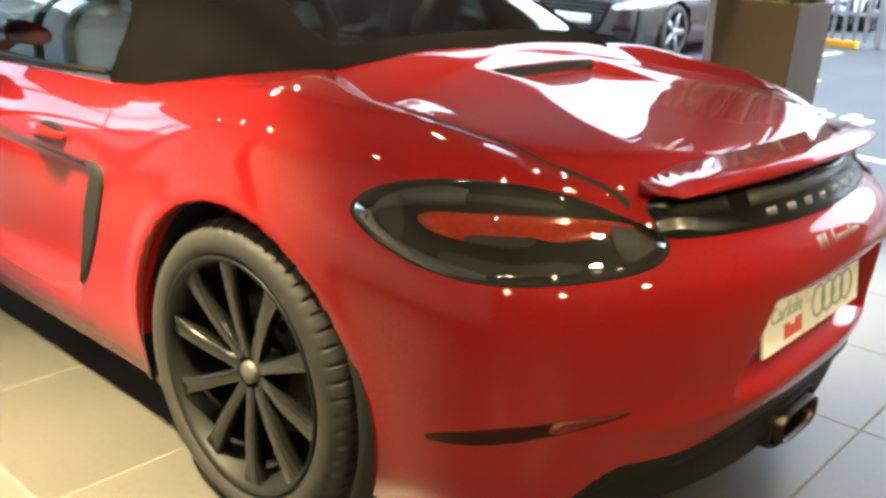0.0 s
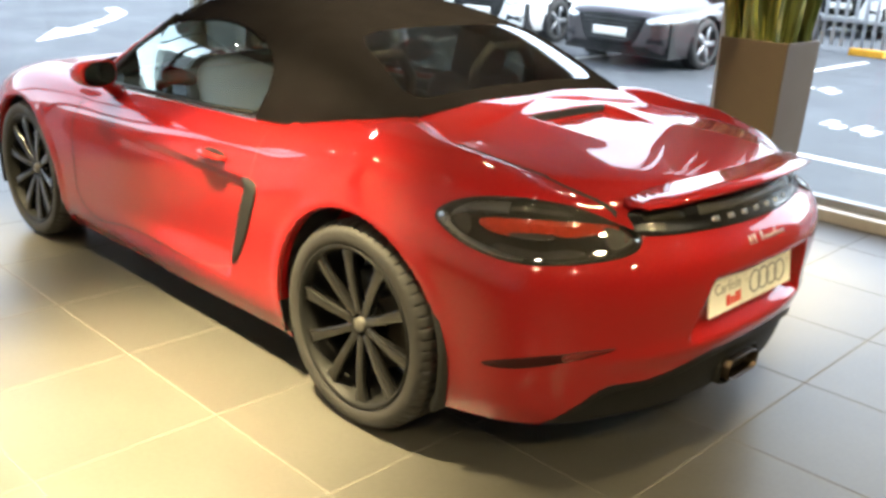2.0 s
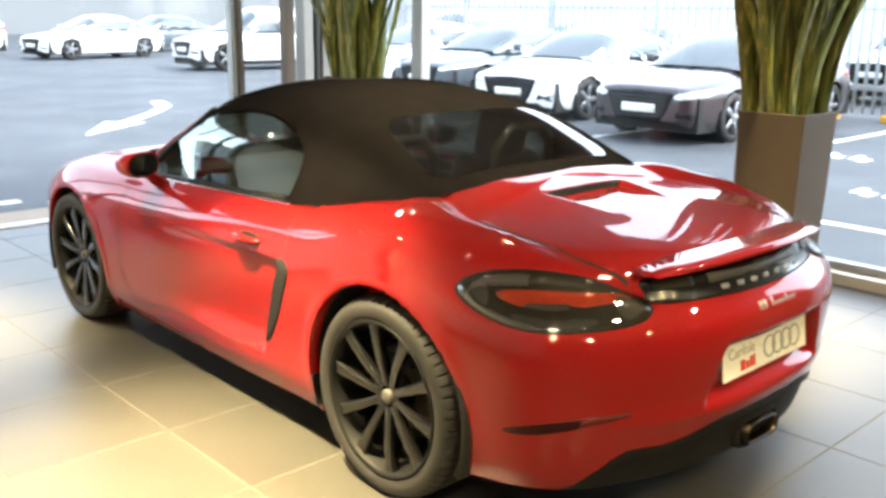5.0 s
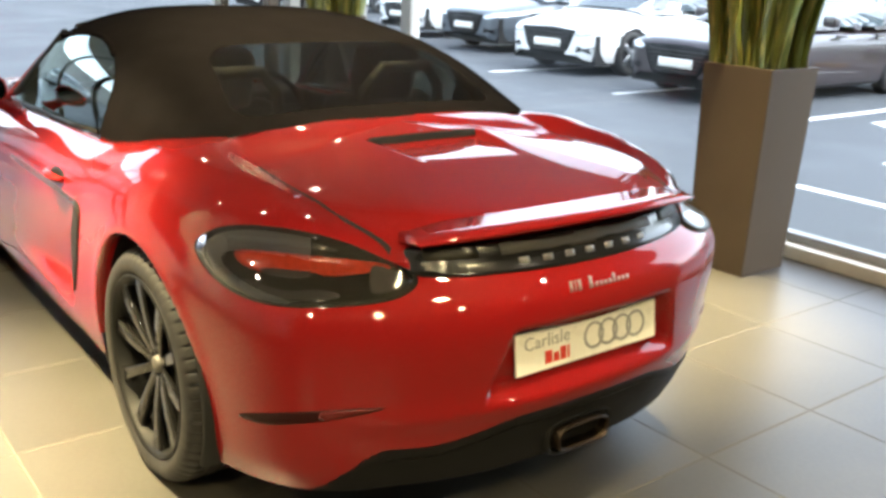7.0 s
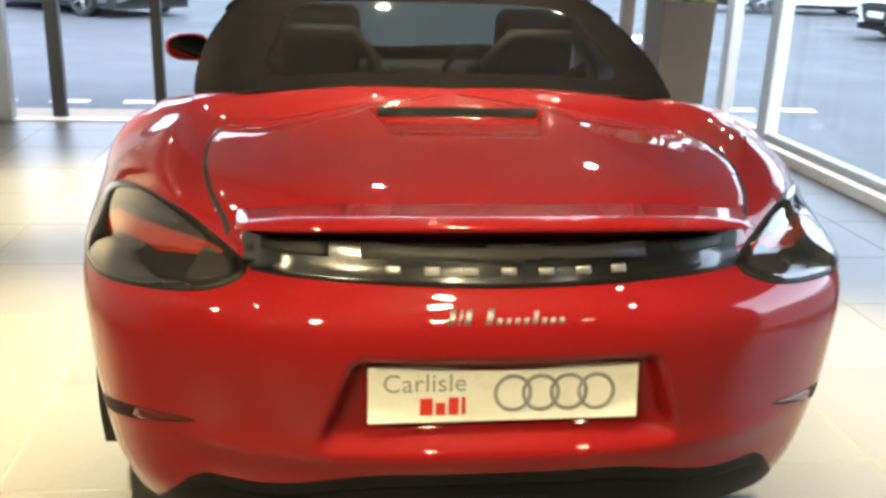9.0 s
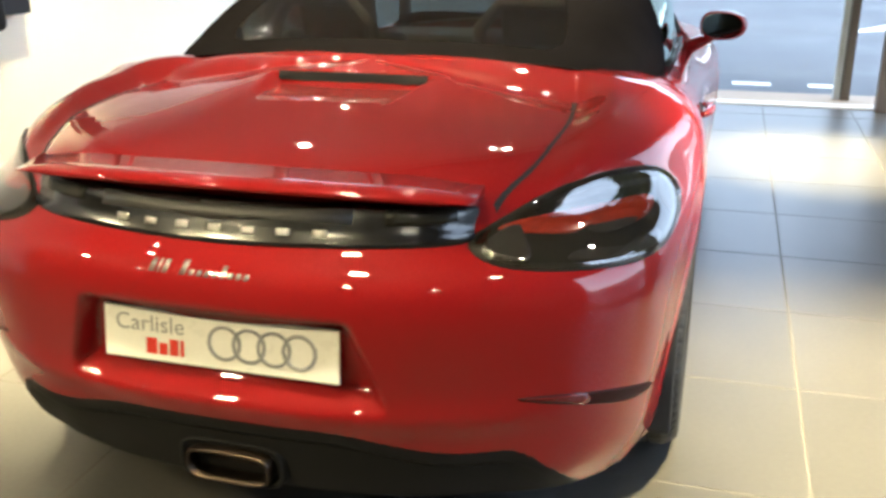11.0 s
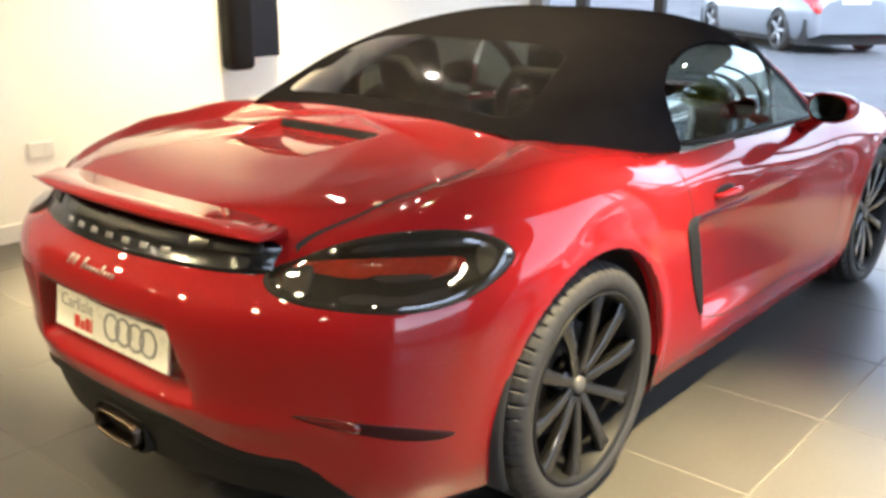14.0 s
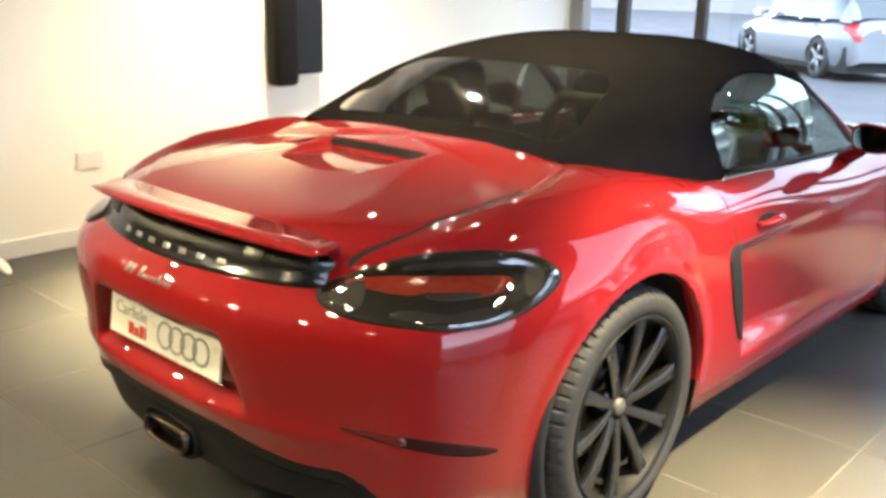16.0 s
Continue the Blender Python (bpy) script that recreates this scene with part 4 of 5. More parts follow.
for s in (-1, 1):
    wheel(s, 0.0, 0.343, 0.265, 0.880)
    wheel(s, WB, 0.334, 0.235, 0.868)
    for cy, cz, R in ((0, 0.345, R_ARCH_R), (WB, 0.335, R_ARCH_F)):
        bm = bmesh.new()
        rings = []
        for dx, rr in ((0.893, R - 0.002), (0.870, R - 0.004), (0.865, R + 0.012), (0.60, R + 0.012), (0.595, 0.02)):
            rings.append([bm.verts.new((s * dx, cy + rr * math.cos(t), cz + rr * math.sin(t))) for t in np.linspace(radians(-22), radians(202), 49)])
        for a, b in zip(rings[1:], rings[2:]):
            for i in range(48):
                bm.faces.new((a[i], a[i + 1], b[i + 1], b[i]))
        part("arch_liner", bm, DARK_CAVITY, roadster)
        lip = bmesh.new()
        rows = []
        for t in np.linspace(radians(-24), radians(204), 61):
            q = (cy + R * math.cos(t), cz + R * math.sin(t))
            if q[1] < 0.29:
                continue
            h, nr = skin_at(Vector((3 * s, cy + (R + 0.003) * math.cos(t), cz + (R + 0.003) * math.sin(t))), Vector((-s, 0, 0)))
            rows.append([lip.verts.new(h), lip.verts.new(Vector((h.x - s * 0.004, *q))), lip.verts.new(Vector((h.x - s * 0.045, *q)))])
        for a, b in zip(rows, rows[1:]):
            for i in range(2):
                lip.faces.new((a[i], a[i + 1], b[i + 1], b[i]))
        part("arch_lip", lip, RED, roadster)

# ---------------------------------------------------------------- canvas roof, glass and cabin
yy = np.linspace(TOP_Y[0], TOP_Y[-1], 210)
zt, wb, zb = curve1(TOP_Y, TOP_Z, yy), curve1(TOP_Y, TOP_W, yy), curve1(TOP_Y, TOP_B, yy)
tt = np.linspace(0, math.pi / 2, 120)
nn = 3.6 - 1.1 * smoothstep(0.5, 0.06, yy)
ROOF = np.empty((120, 210, 3))
for j in range(210):
    c, s_ = np.cos(tt), np.sin(tt)
    lean = 0.80 + 0.20 * c ** 0.6                     # the sides lean inwards
    ROOF[:, j, 0] = wb[j] * c ** (2 / nn[j]) * (0.90 + 0.10 * (1 - s_) ** 0.8)
    ROOF[:, j, 1] = yy[j]
    ROOF[:, j, 2] = zb[j] + (zt[j] - zb[j]) * s_ ** (2 / nn[j])
ROOF[-1, :, 0] = 0
ROOF[0, :, 2] -= 0.045


def side_window(G):
    """Below zero inside the side window."""
    y, z = G[..., 1], G[..., 2]
    back = np.interp(z, (0.86, 0.906, 0.94, 0.985, 1.03, 1.065, 1.085, 1.11, 1.14, 1.158, 1.168, 1.176, 1.180), (0.74, 0.700, 0.675, 0.650, 0.640, 0.652, 0.675, 0.715, 0.782, 0.850, 0.910, 0.975, 1.06))
    top = np.interp(y, (0.5, 1.1, 1.2, 1.3, 1.46), (1.182, 1.182, 1.172, 1.160, 1.142))
    return np.maximum(np.maximum(back - y, z - top), 0.5 - np.abs(G[..., 0]))


def rear_screen(G):
    x, y = np.abs(G[..., 0]), G[..., 1]
    w = 0.515 - 0.20 * (y - 0.13)
    cx = np.clip(x - (w - 0.09), 0, None)
    cy = np.clip(np.abs(y - 0.330) - (0.195 - 0.09), 0, None)
    return np.hypot(cx, cy) - 0.09


RG = snap(snap(ROOF, side_window), rear_screen)
fw, fr_ = cells_of(side_window(RG)), cells_of(rear_screen(RG))
canvas = mesh_part("canvas_roof", *grid_mesh(RG, (fw > 0) & (fr_ > 0)), CANVAS, roadster, "closed black canvas soft top")
rs = mesh_part("rear_screen", *grid_mesh(RG, fr_ <= 0), REAR_GLASS, roadster, "smoked glass rear screen")
rs.visible_shadow = False
wv, wf = grid_mesh(RG, fw <= 0)
wv = np.array(wv)
keep_l = [f for f in wf if all(wv[i][0] < 0 for i in f)]
keep_r = [f for f in wf if all(wv[i][0] > 0 for i in f)]
# the panes run on forward to the windscreen pillars
for s, fcs in ((-1, keep_l), (1, keep_r)):
    pane = mesh_part("side_window", wv, fcs, CAR_GLASS, roadster, "tinted side window")
    pane.visible_shadow = False
    q = bmesh.new()
    rows = []
    for f in np.linspace(0, 1, 8):
        y = 1.455 + 0.42 * f
        zlo = 0.862 - 0.022 * f
        zhi = 1.150 - 0.262 * f ** 1.15
        rows.append([q.verts.new((s * (0.722 - (0.722 - (0.62 + 0.09 * f)) * t), y, zlo + (zhi - zlo) * t)) for t in np.linspace(0, 1, 6)])
    for a, b in zip(rows, rows[1:]):
        for i in range(5):
            q.faces.new((a[i], a[i + 1], b[i + 1], b[i]))
    pane = part("quarter_window", q, CAR_GLASS, roadster, "tinted side window")
    pane.visible_shadow = False
    part("screen_pillar", tube([(s * 0.612, 1.47, 1.150), (s * 0.630, 1.56, 1.100), (s * 0.660, 1.72, 1.01), (s * 0.705, 1.90, 0.885), (s * 0.74, 2.02, 0.82)], [0.008, 0.009, 0.010, 0.014, 0.02], 10), RED, roadster, "red windscreen pillar")
    part("pillar_seal", tube([(s * 0.618, 1.425, 1.158), (s * 0.636, 1.545, 1.088), (s * 0.665, 1.70, 0.992), (s * 0.708, 1.875, 0.868)], 0.017, 10), BLACK_PLASTIC, roadster, "black pillar seal")
    part("window_seal", tube([(s * 0.742, 0.72, 0.892), (s * 0.744, 1.0, 0.874), (s * 0.740, 1.4, 0.860), (s * 0.728, 1.86, 0.842)], 0.008, 8), BLACK_PLASTIC, roadster)
    part("roof_rail", tube([(s * 0.648, 0.78, 1.138), (s * 0.628, 0.87, 1.162), (s * 0.614, 0.98, 1.178), (s * 0.612, 1.10, 1.184), (s * 0.620, 1.25, 1.168), (s * 0.625, 1.46, 1.146)], 0.011, 8), CANVAS, canvas)
part("screen_header", tube([(x, 1.475 - 0.12 * (x / 0.6) ** 2 + 0.02, 1.243 - 0.075 * (x / 0.6) ** 2) for x in np.linspace(-0.58, 0.58, 15)], 0.022, 10), BLACK_PLASTIC, roadster)
sc = bmesh.new()
rows = []
for t in np.linspace(-1, 1, 25):
    xa, xb = 0.585 * t, 0.70 * t
    ya, yb = 1.49 - 0.12 * t * t, 2.06 - 0.18 * t * t
    za, zb_ = 1.238 - 0.075 * t * t, 0.905 - 0.055 * t * t
    rows.append([sc.verts.new((xa + (xb - xa) * f, ya + (yb - ya) * f, za + (zb_ - za) * f + 0.02 * math.sin(math.pi * f))) for f in np.linspace(0, 1, 10)])
for a, b in zip(rows, rows[1:]):
    for i in range(9):
        sc.faces.new((a[i], a[i + 1], b[i + 1], b[i]))
ws = part("windscreen", sc, SCREEN_GLASS, roadster, "clear windscreen")
ws.visible_shadow = False
# cowl under the windscreen, door tops and inner cabin
cw = bmesh.new()
rows = []
for t in np.linspace(-1, 1, 25):
    rows.append([cw.verts.new((0.72 * t, 2.07 - 0.18 * t * t, 0.895 - 0.055 * t * t)), cw.verts.new((0.72 * t, 2.30 - 0.10 * t * t, 0.865 - 0.055 * t * t))])
for a, b in zip(rows, rows[1:]):
    cw.faces.new((a[0], a[1], b[1], b[0]))
part("cowl", cw, BLACK_PLASTIC, roadster)
for s in (-1, 1):
    dt = bmesh.new()
    rows = []
    belt = side_of(np.linspace(u_knots[9], u_knots[14], 40))[-1]
    for p in belt:
        rows.append([dt.verts.new((s * p[0], p[1], p[2])), dt.verts.new((s * (p[0] - 0.035), p[1], p[2] + 0.006)), dt.verts.new((s * (p[0] - 0.060), p[1], p[2] - 0.012)), dt.verts.new((s * (p[0] - 0.085), p[1], p[2] - 0.45))])
    for a, b in zip(rows, rows[1:]):
        for i in range(3):
            dt.faces.new((a[i], a[i + 1], b[i + 1], b[i]))
    bmesh.ops.recalc_face_normals(dt, faces=dt.faces)
    part("door_top", dt, RED, roadster, "red door top edge")
    part("door_card", box((s * 0.64, 0.62, 0.35), (s * 0.69, 1.9, 0.83), 0.02), TRIM_DARK, roadster)
part("cabin_floor", box((-0.68, 0.50, 0.24), (0.68, 2.05, 0.30), 0.02), TRIM_DARK, roadster)
part("bulkhead", box((-0.66, 0.42, 0.28), (0.66, 0.52, 0.86), 0.03), TRIM_DARK, roadster)
part("parcel_shelf", box((-0.66, 0.04, 0.84), (0.66, 0.60, 0.90), 0.02), TRIM_DARK, roadster)
part("dashboard", box((-0.68, 1.72, 0.50), (0.68, 2.10, 0.84), 0.06, 4), TRIM_DARK, roadster, "dark dashboard")
part("centre_console", box((-0.12, 0.75, 0.28), (0.12, 1.80, 0.56), 0.04, 3), TRIM_DARK, roadster)


def seat(x):
    st = part("seat", box((x - 0.25, 0.78, 0.30), (x + 0.25, 1.30, 0.48), 0.07, 4), LEATHER, roadster, "dark leather sports seat")
    b = box((-0.24, -0.07, 0.0), (0.24, 0.07, 0.58), 0.065, 4)
    bmesh.ops.transform(b, matrix=pose(x, 0.80, 0.42, 16), verts=b.verts)
    part("backrest", b, LEATHER, st)
    b = box((-0.13, -0.055, 0.0), (0.13, 0.055, 0.22), 0.05, 4)
    bmesh.ops.transform(b, matrix=pose(x, 0.655, 0.955, 14), verts=b.verts)
    part("headrest", b, LEATHER, st)
    for s in (-1, 1):
        b = box((-0.045, -0.09, 0.0), (0.045, 0.09, 0.46), 0.04, 3)
        bmesh.ops.transform(b, matrix=pose(x + s * 0.225, 0.84, 0.44, 16), verts=b.verts)
        part("bolster", b, LEATHER, st)
    return st


seat(-0.35)
seat(0.35)
sw = bmesh.new()
pts = [(0.35 + 0.18 * math.cos(t), 1.60 + 0.18 * math.sin(t) * 0.42, 0.78 + 0.18 * math.sin(t) * 0.90) for t in np.linspace(0, 2 * math.pi, 40)]
tube(pts, 0.016, 10, sw, cap=False)
tube([(0.18, 1.60, 0.78), (0.35, 1.63, 0.77), (0.52, 1.60, 0.78)], 0.014, 8, sw)
tube([(0.35, 1.63, 0.77), (0.35, 1.53, 0.63)], 0.014, 8, sw)
tube([(0.35, 1.63, 0.77), (0.35, 1.80, 0.70)], 0.04, 10, sw)
part("steering_wheel", sw, TRIM_DARK, roadster, "dark three-spoke steering wheel")
part("rear_view_mirror", box((-0.11, 1.545, 1.135), (0.11, 1.570, 1.195), 0.012, 3), BLACK_PLASTIC, roadster)
for s in (-1, 1):
    part("roll_hoop", tube([(s * 0.35 - 0.18, 0.52, 0.82), (s * 0.35 - 0.17, 0.50, 1.02), (s * 0.35 - 0.10, 0.49, 1.10), (s * 0.35 + 0.10, 0.49, 1.10), (s * 0.35 + 0.17, 0.50, 1.02), (s * 0.35 + 0.18, 0.52, 0.82)], 0.022, 10), TRIM_DARK, roadster, "dark roll hoop behind the seat")


def door_mirror(s):
    bm = bmesh.new()
    bmesh.ops.create_uvsphere(bm, u_segments=32, v_segments=20, radius=1.0)
    for v in bm.verts:
        x, y, z = v.co
        back = 1 if y < 0 else 0
        f = (abs(y) ** 1.0)
        r = 0.25 if y < -0.12 else 1.0
        ny = max(y, -0.22) * 0.105
        v.co = (math.copysign(abs(x) ** 0.75, x) * 0.090, ny, math.copysign(abs(z) ** 0.8, z) * 0.057 * (1 - 0.12 * x * s))
    bmesh.ops.transform(bm, matrix=pose(s * 0.900, 1.60, 0.925, 0, 0, -s * 15), verts=bm.verts)
    m = part("door_mirror", bm, RED, roadster, "red door mirror on a black foot")
    g = bmesh.new()
    ring = [g.verts.new((0.079 * math.copysign(abs(math.cos(t)) ** 0.75, math.cos(t)), -0.0255, 0.0485 * math.copysign(abs(math.sin(t)) ** 0.8, math.sin(t)))) for t in np.linspace(0, 2 * math.pi, 32, endpoint=False)]
    g.faces.new(ring)
    bmesh.ops.transform(g, matrix=pose(s * 0.900, 1.60, 0.925, 0, 0, -s * 15), verts=g.verts)
    part("mirror_glass", g, MIRROR, m, "mirror glass", smooth=False)
    part("mirror_foot", tube([(s * 0.870, 1.61, 0.900), (s * 0.84, 1.64, 0.868), (s * 0.80, 1.67, 0.842), (s * 0.765, 1.69, 0.825)], [0.026, 0.024, 0.027, 0.036], 10), RED, m, "red mirror foot")


door_mirror(-1)
door_mirror(1)


# ---------------------------------------------------------------- planters with tall leaves
def planter(x0, x1, y0, y1, h, seed, n_leaf, tall):
    rnd = random.Random(seed)
    cx, cy = (x0 + x1) / 2, (y0 + y1) / 2
    ob = tagged(empty("planter", (cx, cy, 0)), "tall square brown planter standing on the tiled floor", "planter", group="planters by the glazing")
    bm = bmesh.new()
    t = 0.022
    def ring(i, z, f=1.0):
        hx, hy = ((x1 - x0) / 2 - i) * f, ((y1 - y0) / 2 - i) * f
        return [bm.verts.new((cx + a * hx, cy + b * hy, z)) for a, b in ((-1, -1), (1, -1), (1, 1), (-1, 1))]
    rs_ = [ring(0, 0.0, 0.88), ring(0, h, 1.0), ring(t, h, 1.0), ring(t, h - 0.08, 1.0)]
    for a, b in zip(rs_, rs_[1:]):
        for i in range(4):
            bm.faces.new((a[i], a[(i + 1) % 4], b[(i + 1) % 4], b[i]))
    bm.faces.new(rs_[0][::-1])
    bmesh.ops.bevel(bm, geom=[e for e in bm.edges], offset=0.003, segments=1, affect="EDGES")
    part("planter_box", bm, PLANTER, ob, smooth=False)
    part("soil", box((x0 + t, y0 + t, h - 0.12), (x1 - t, y1 - t, h - 0.06)), SOIL, ob, smooth=False)
    plant = tagged(empty("snake_plant", (cx, cy, h - 0.06)), "dense tall green sword-leaved plant filling a planter", "plant", group="planters by the glazing")
    for k in range(n_leaf):
        bm = bmesh.new()
        bx, by = cx + rnd.uniform(-1, 1) * ((x1 - x0) / 2 - 0.03), cy + rnd.uniform(-1, 1) * ((y1 - y0) / 2 - 0.03)
        L = tall * rnd.uniform(0.55, 1.05)
        lean = Vector((bx - cx, by - cy, 0)) * rnd.uniform(0.2, 1.3) + Vector((rnd.uniform(-1, 1), rnd.uniform(-1, 1), 0)) * 0.13
        bend = Vector((rnd.uniform(-1, 1), rnd.uniform(-1, 1), 0)) * 0.035
        w = rnd.uniform(0.024, 0.044)
        a0, tw = rnd.uniform(0, math.pi), rnd.uniform(-1.6, 1.6)
        rows = []
        for f in np.linspace(0, 1, 9):
            ww = w * (0.55 + 0.9 * f - 1.45 * f ** 3) + 0.002
            a = a0 + tw * f
            c = Vector((bx, by, h - 0.08)) + lean * f ** 1.6 + bend * math.sin(5.0 * f) + Vector((0, 0, L * f))
            sx = Vector((math.cos(a), math.sin(a), 0))
            fold = Vector((-math.sin(a), math.cos(a), 0)) * ww * 0.45
            rows.append([bm.verts.new(c - sx * ww), bm.verts.new(c - sx * ww * 0.5 + fold * 0.7), bm.verts.new(c + fold), bm.verts.new(c + sx * ww * 0.5 + fold * 0.7), bm.verts.new(c + sx * ww)])
        for p, q in zip(rows, rows[1:]):
            for i in range(4):
                bm.faces.new((p[i], p[i + 1], q[i + 1], q[i]))
        part("leaf", bm, LEAF, plant)
    return ob


def leaf_material():
    m = mat("sword_leaf", (0.105, 0.130, 0.024), 0.4, vary=0.3, scale=14, objvary=0.45, coat=0.2)
    nt = m.node_tree
    b = nt.nodes["Principled BSDF"]
    info = nt.nodes.new("ShaderNodeObjectInfo")
    mix = nt.nodes.new("ShaderNodeMix")
    mix.data_type = "RGBA"
    tc = nt.nodes.new("ShaderNodeTexCoord")
    wv_ = nt.nodes.new("ShaderNodeTexNoise")
    mp = nt.nodes.new("ShaderNodeMapping")
    mp.inputs["Scale"].default_value = (18, 18, 1.2)
    nt.links.new(tc.outputs["Object"], mp.inputs[0])
    nt.links.new(mp.outputs[0], wv_.inputs["Vector"])
    wv_.inputs["Scale"].default_value = 2.5
    rmp = nt.nodes.new("ShaderNodeMapRange")
    rmp.inputs["From Min"].default_value, rmp.inputs["From Max"].default_value = 0.52, 0.70
    nt.links.new(wv_.outputs["Fac"], rmp.inputs["Value"])
    old = b.inputs["Base Color"].links[0].from_socket
    nt.links.new(rmp.outputs[0], mix.inputs["Factor"])
    nt.links.new(old, mix.inputs["A"])
    mix.inputs["B"].default_value = (0.34, 0.31, 0.07, 1)
    nt.links.new(mix.outputs["Result"], b.inputs["Base Color"])
    return m


LEAF = leaf_material()
planter(2.26, 2.66, 0.16, 0.56, 1.055, 3, 130, 1.35)
planter(1.95, 2.32, 3.80, 4.18, 1.055, 8, 96, 1.30)

# ---------------------------------------------------------------- things on the white wall
unit = tagged(empty("wall_unit", (ROOM_L, 1.8, 0.8)), "black display unit fixed high on the white wall", "display unit")
part("housing", box((ROOM_L, 1.56, 0.80), (ROOM_L + 0.14, 1.74, 2.25), 0.05, 4), UNIT_BLACK, unit)
part("screen_panel", box((ROOM_L + 0.02, 1.745, 0.87), (ROOM_L + 0.10, 1.96, 2.22), 0.008), SCREEN, unit, "dark glossy screen panel", smooth=False)
sock = tagged(empty("wall_socket", (ROOM_L, 0.36, 0.474)), "white double power socket on the white wall", "socket")
part("face_plate", box((ROOM_L, 0.287, 0.431), (ROOM_L + 0.012, 0.433, 0.517), 0.004), WHITE_PLASTIC, sock, smooth=False)
for dy in (-0.036, 0.036):
    part("outlet", box((ROOM_L + 0.012, 0.36 + dy - 0.022, 0.452), (ROOM_L + 0.0135, 0.36 + dy + 0.022, 0.486), 0.0), WHITE_PLASTIC, sock, smooth=False)
    part("switch", box((ROOM_L + 0.012, 0.36 + dy - 0.008, 0.494), (ROOM_L + 0.016, 0.36 + dy + 0.008, 0.508), 0.001), WHITE_PLASTIC, sock, smooth=False)


wedge_bm = bmesh.new()
rows = []
for f, w, h in ((0, 0.030, 0.030), (0.55, 0.030, 0.030), (0.85, 0.024, 0.020), (1.0, 0.010, 0.008)):
    x = -2.765 + 0.24 * f
    rows.append([wedge_bm.verts.new((x, -0.205 - 0.04 * f + a * w, b * h)) for a, b in ((-1, 0), (-0.8, 0.8), (-0.4, 1), (0.4, 1), (0.8, 0.8), (1, 0))])
for a, b in zip(rows, rows[1:]):
    for i in range(6):
        wedge_bm.faces.new((a[i], a[(i + 1) % 6], b[(i + 1) % 6], b[i]))
wedge_bm.faces.new(rows[0])
wedge_bm.faces.new(rows[-1][::-1])
bmesh.ops.recalc_face_normals(wedge_bm, faces=wedge_bm.faces)
tagged(part("door_wedge", wedge_bm, WHITE_PLASTIC), "low cream plastic wedge lying on the tiled floor", "door wedge")

# ---------------------------------------------------------------- outside: markings, paving, fence, parked cars
GZ = -0.06


def flat_mark(name, pts, label, cat="road marking", m=MARKING):
    bm = bmesh.new()
    lo = [bm.verts.new((x, y, GZ + 0.001)) for x, y in pts]
    hi = [bm.verts.new((x, y, GZ + 0.005)) for x, y in pts]
    bm.faces.new(hi)
    n = len(pts)
    for i in range(n):
        bm.faces.new((lo[i], lo[(i + 1) % n], hi[(i + 1) % n], hi[i]))
    bmesh.ops.recalc_face_normals(bm, faces=bm.faces)
    return tagged(part(name, bm, m, smooth=False), label, cat, kind="structure")


def stripe(a, b, w=0.10):
    d = Vector((b[0] - a[0], b[1] - a[1])).normalized()
    n = Vector((-d.y, d.x)) * w / 2
    return [(a[0] + n.x, a[1] + n.y), (b[0] + n.x, b[1] + n.y), (b[0] - n.x, b[1] - n.y), (a[0] - n.x, a[1] - n.y)]


for a, b in BAY_LINES:
    flat_mark("bay_line", stripe(a, b), "white painted parking bay line on asphalt")
ax_, ay_ = ARROW
flat_mark("direction_arrow", [(ax_ + 0.69 * a - 0.725 * b, ay_ + 0.725 * a + 0.69 * b) for a, b in
                              ((0, 0), (1.55, 0.30), (1.45, 0.08), (2.9, 0.08), (3.9, 0.22), (4.7, 0.62), (4.95, 0.48), (4.1, 0.04), (3.0, -0.09), (1.45, -0.09), (1.55, -0.30))],
          "white painted direction arrow on asphalt")
for (x, y) in SMALL_MARKS:
    word = tagged(empty("painted_word", (x, y, GZ)), "worn white painted lettering on asphalt, unreadable", "road marking", kind="structure")
    for dx, dy, w, h in ((-0.10, 0.00, 0.30, 0.10), (0.05, 0.16, 0.34, 0.09), (-0.02, 0.33, 0.22, 0.10), (0.08, 0.48, 0.30, 0.09)):
        part("painted_bar", box((x + dx, y + dy, GZ + 0.001), (x + dx + w, y + dy + h, GZ + 0.005)), MARKING, word, smooth=False)
tagged(part("pavement", box((-6.0, ROOM_F + 0.07, -0.10), (ROOM_R + 0.02, ROOM_F + 0.62, -0.012), 0.006), PAVING, smooth=False), "tan paving strip before the shop front", "pavement", kind="structure")
# unseen grey block, added to keep low sky out of the car's reflections
far = tagged(empty("far_sky_block", (0, 64, GZ)), "far plain blocks, the grey one added to hide low sky from reflections", "building", kind="structure")
part("wall", box((-75, 60, GZ), (70, 70, 9.5)), FAR_WALL, far, smooth=False)
# pale east block, a plain backdrop behind the fence
part("wall", box((34, -30, GZ), (44, 40, 4.6)), WALL, far, smooth=False)
part("roof", box((-75.5, 59.5, 9.5), (70.5, 70.5, 10.1)), ALU, far, smooth=False)
for i in range(16):
    flat_mark("give_way_dash", stripe((-5.2 + 0.62 * i, ROOM_F + 1.25), (-5.2 + 0.62 * i + 0.32, ROOM_F + 1.25), 0.14), "short white painted dash on asphalt")


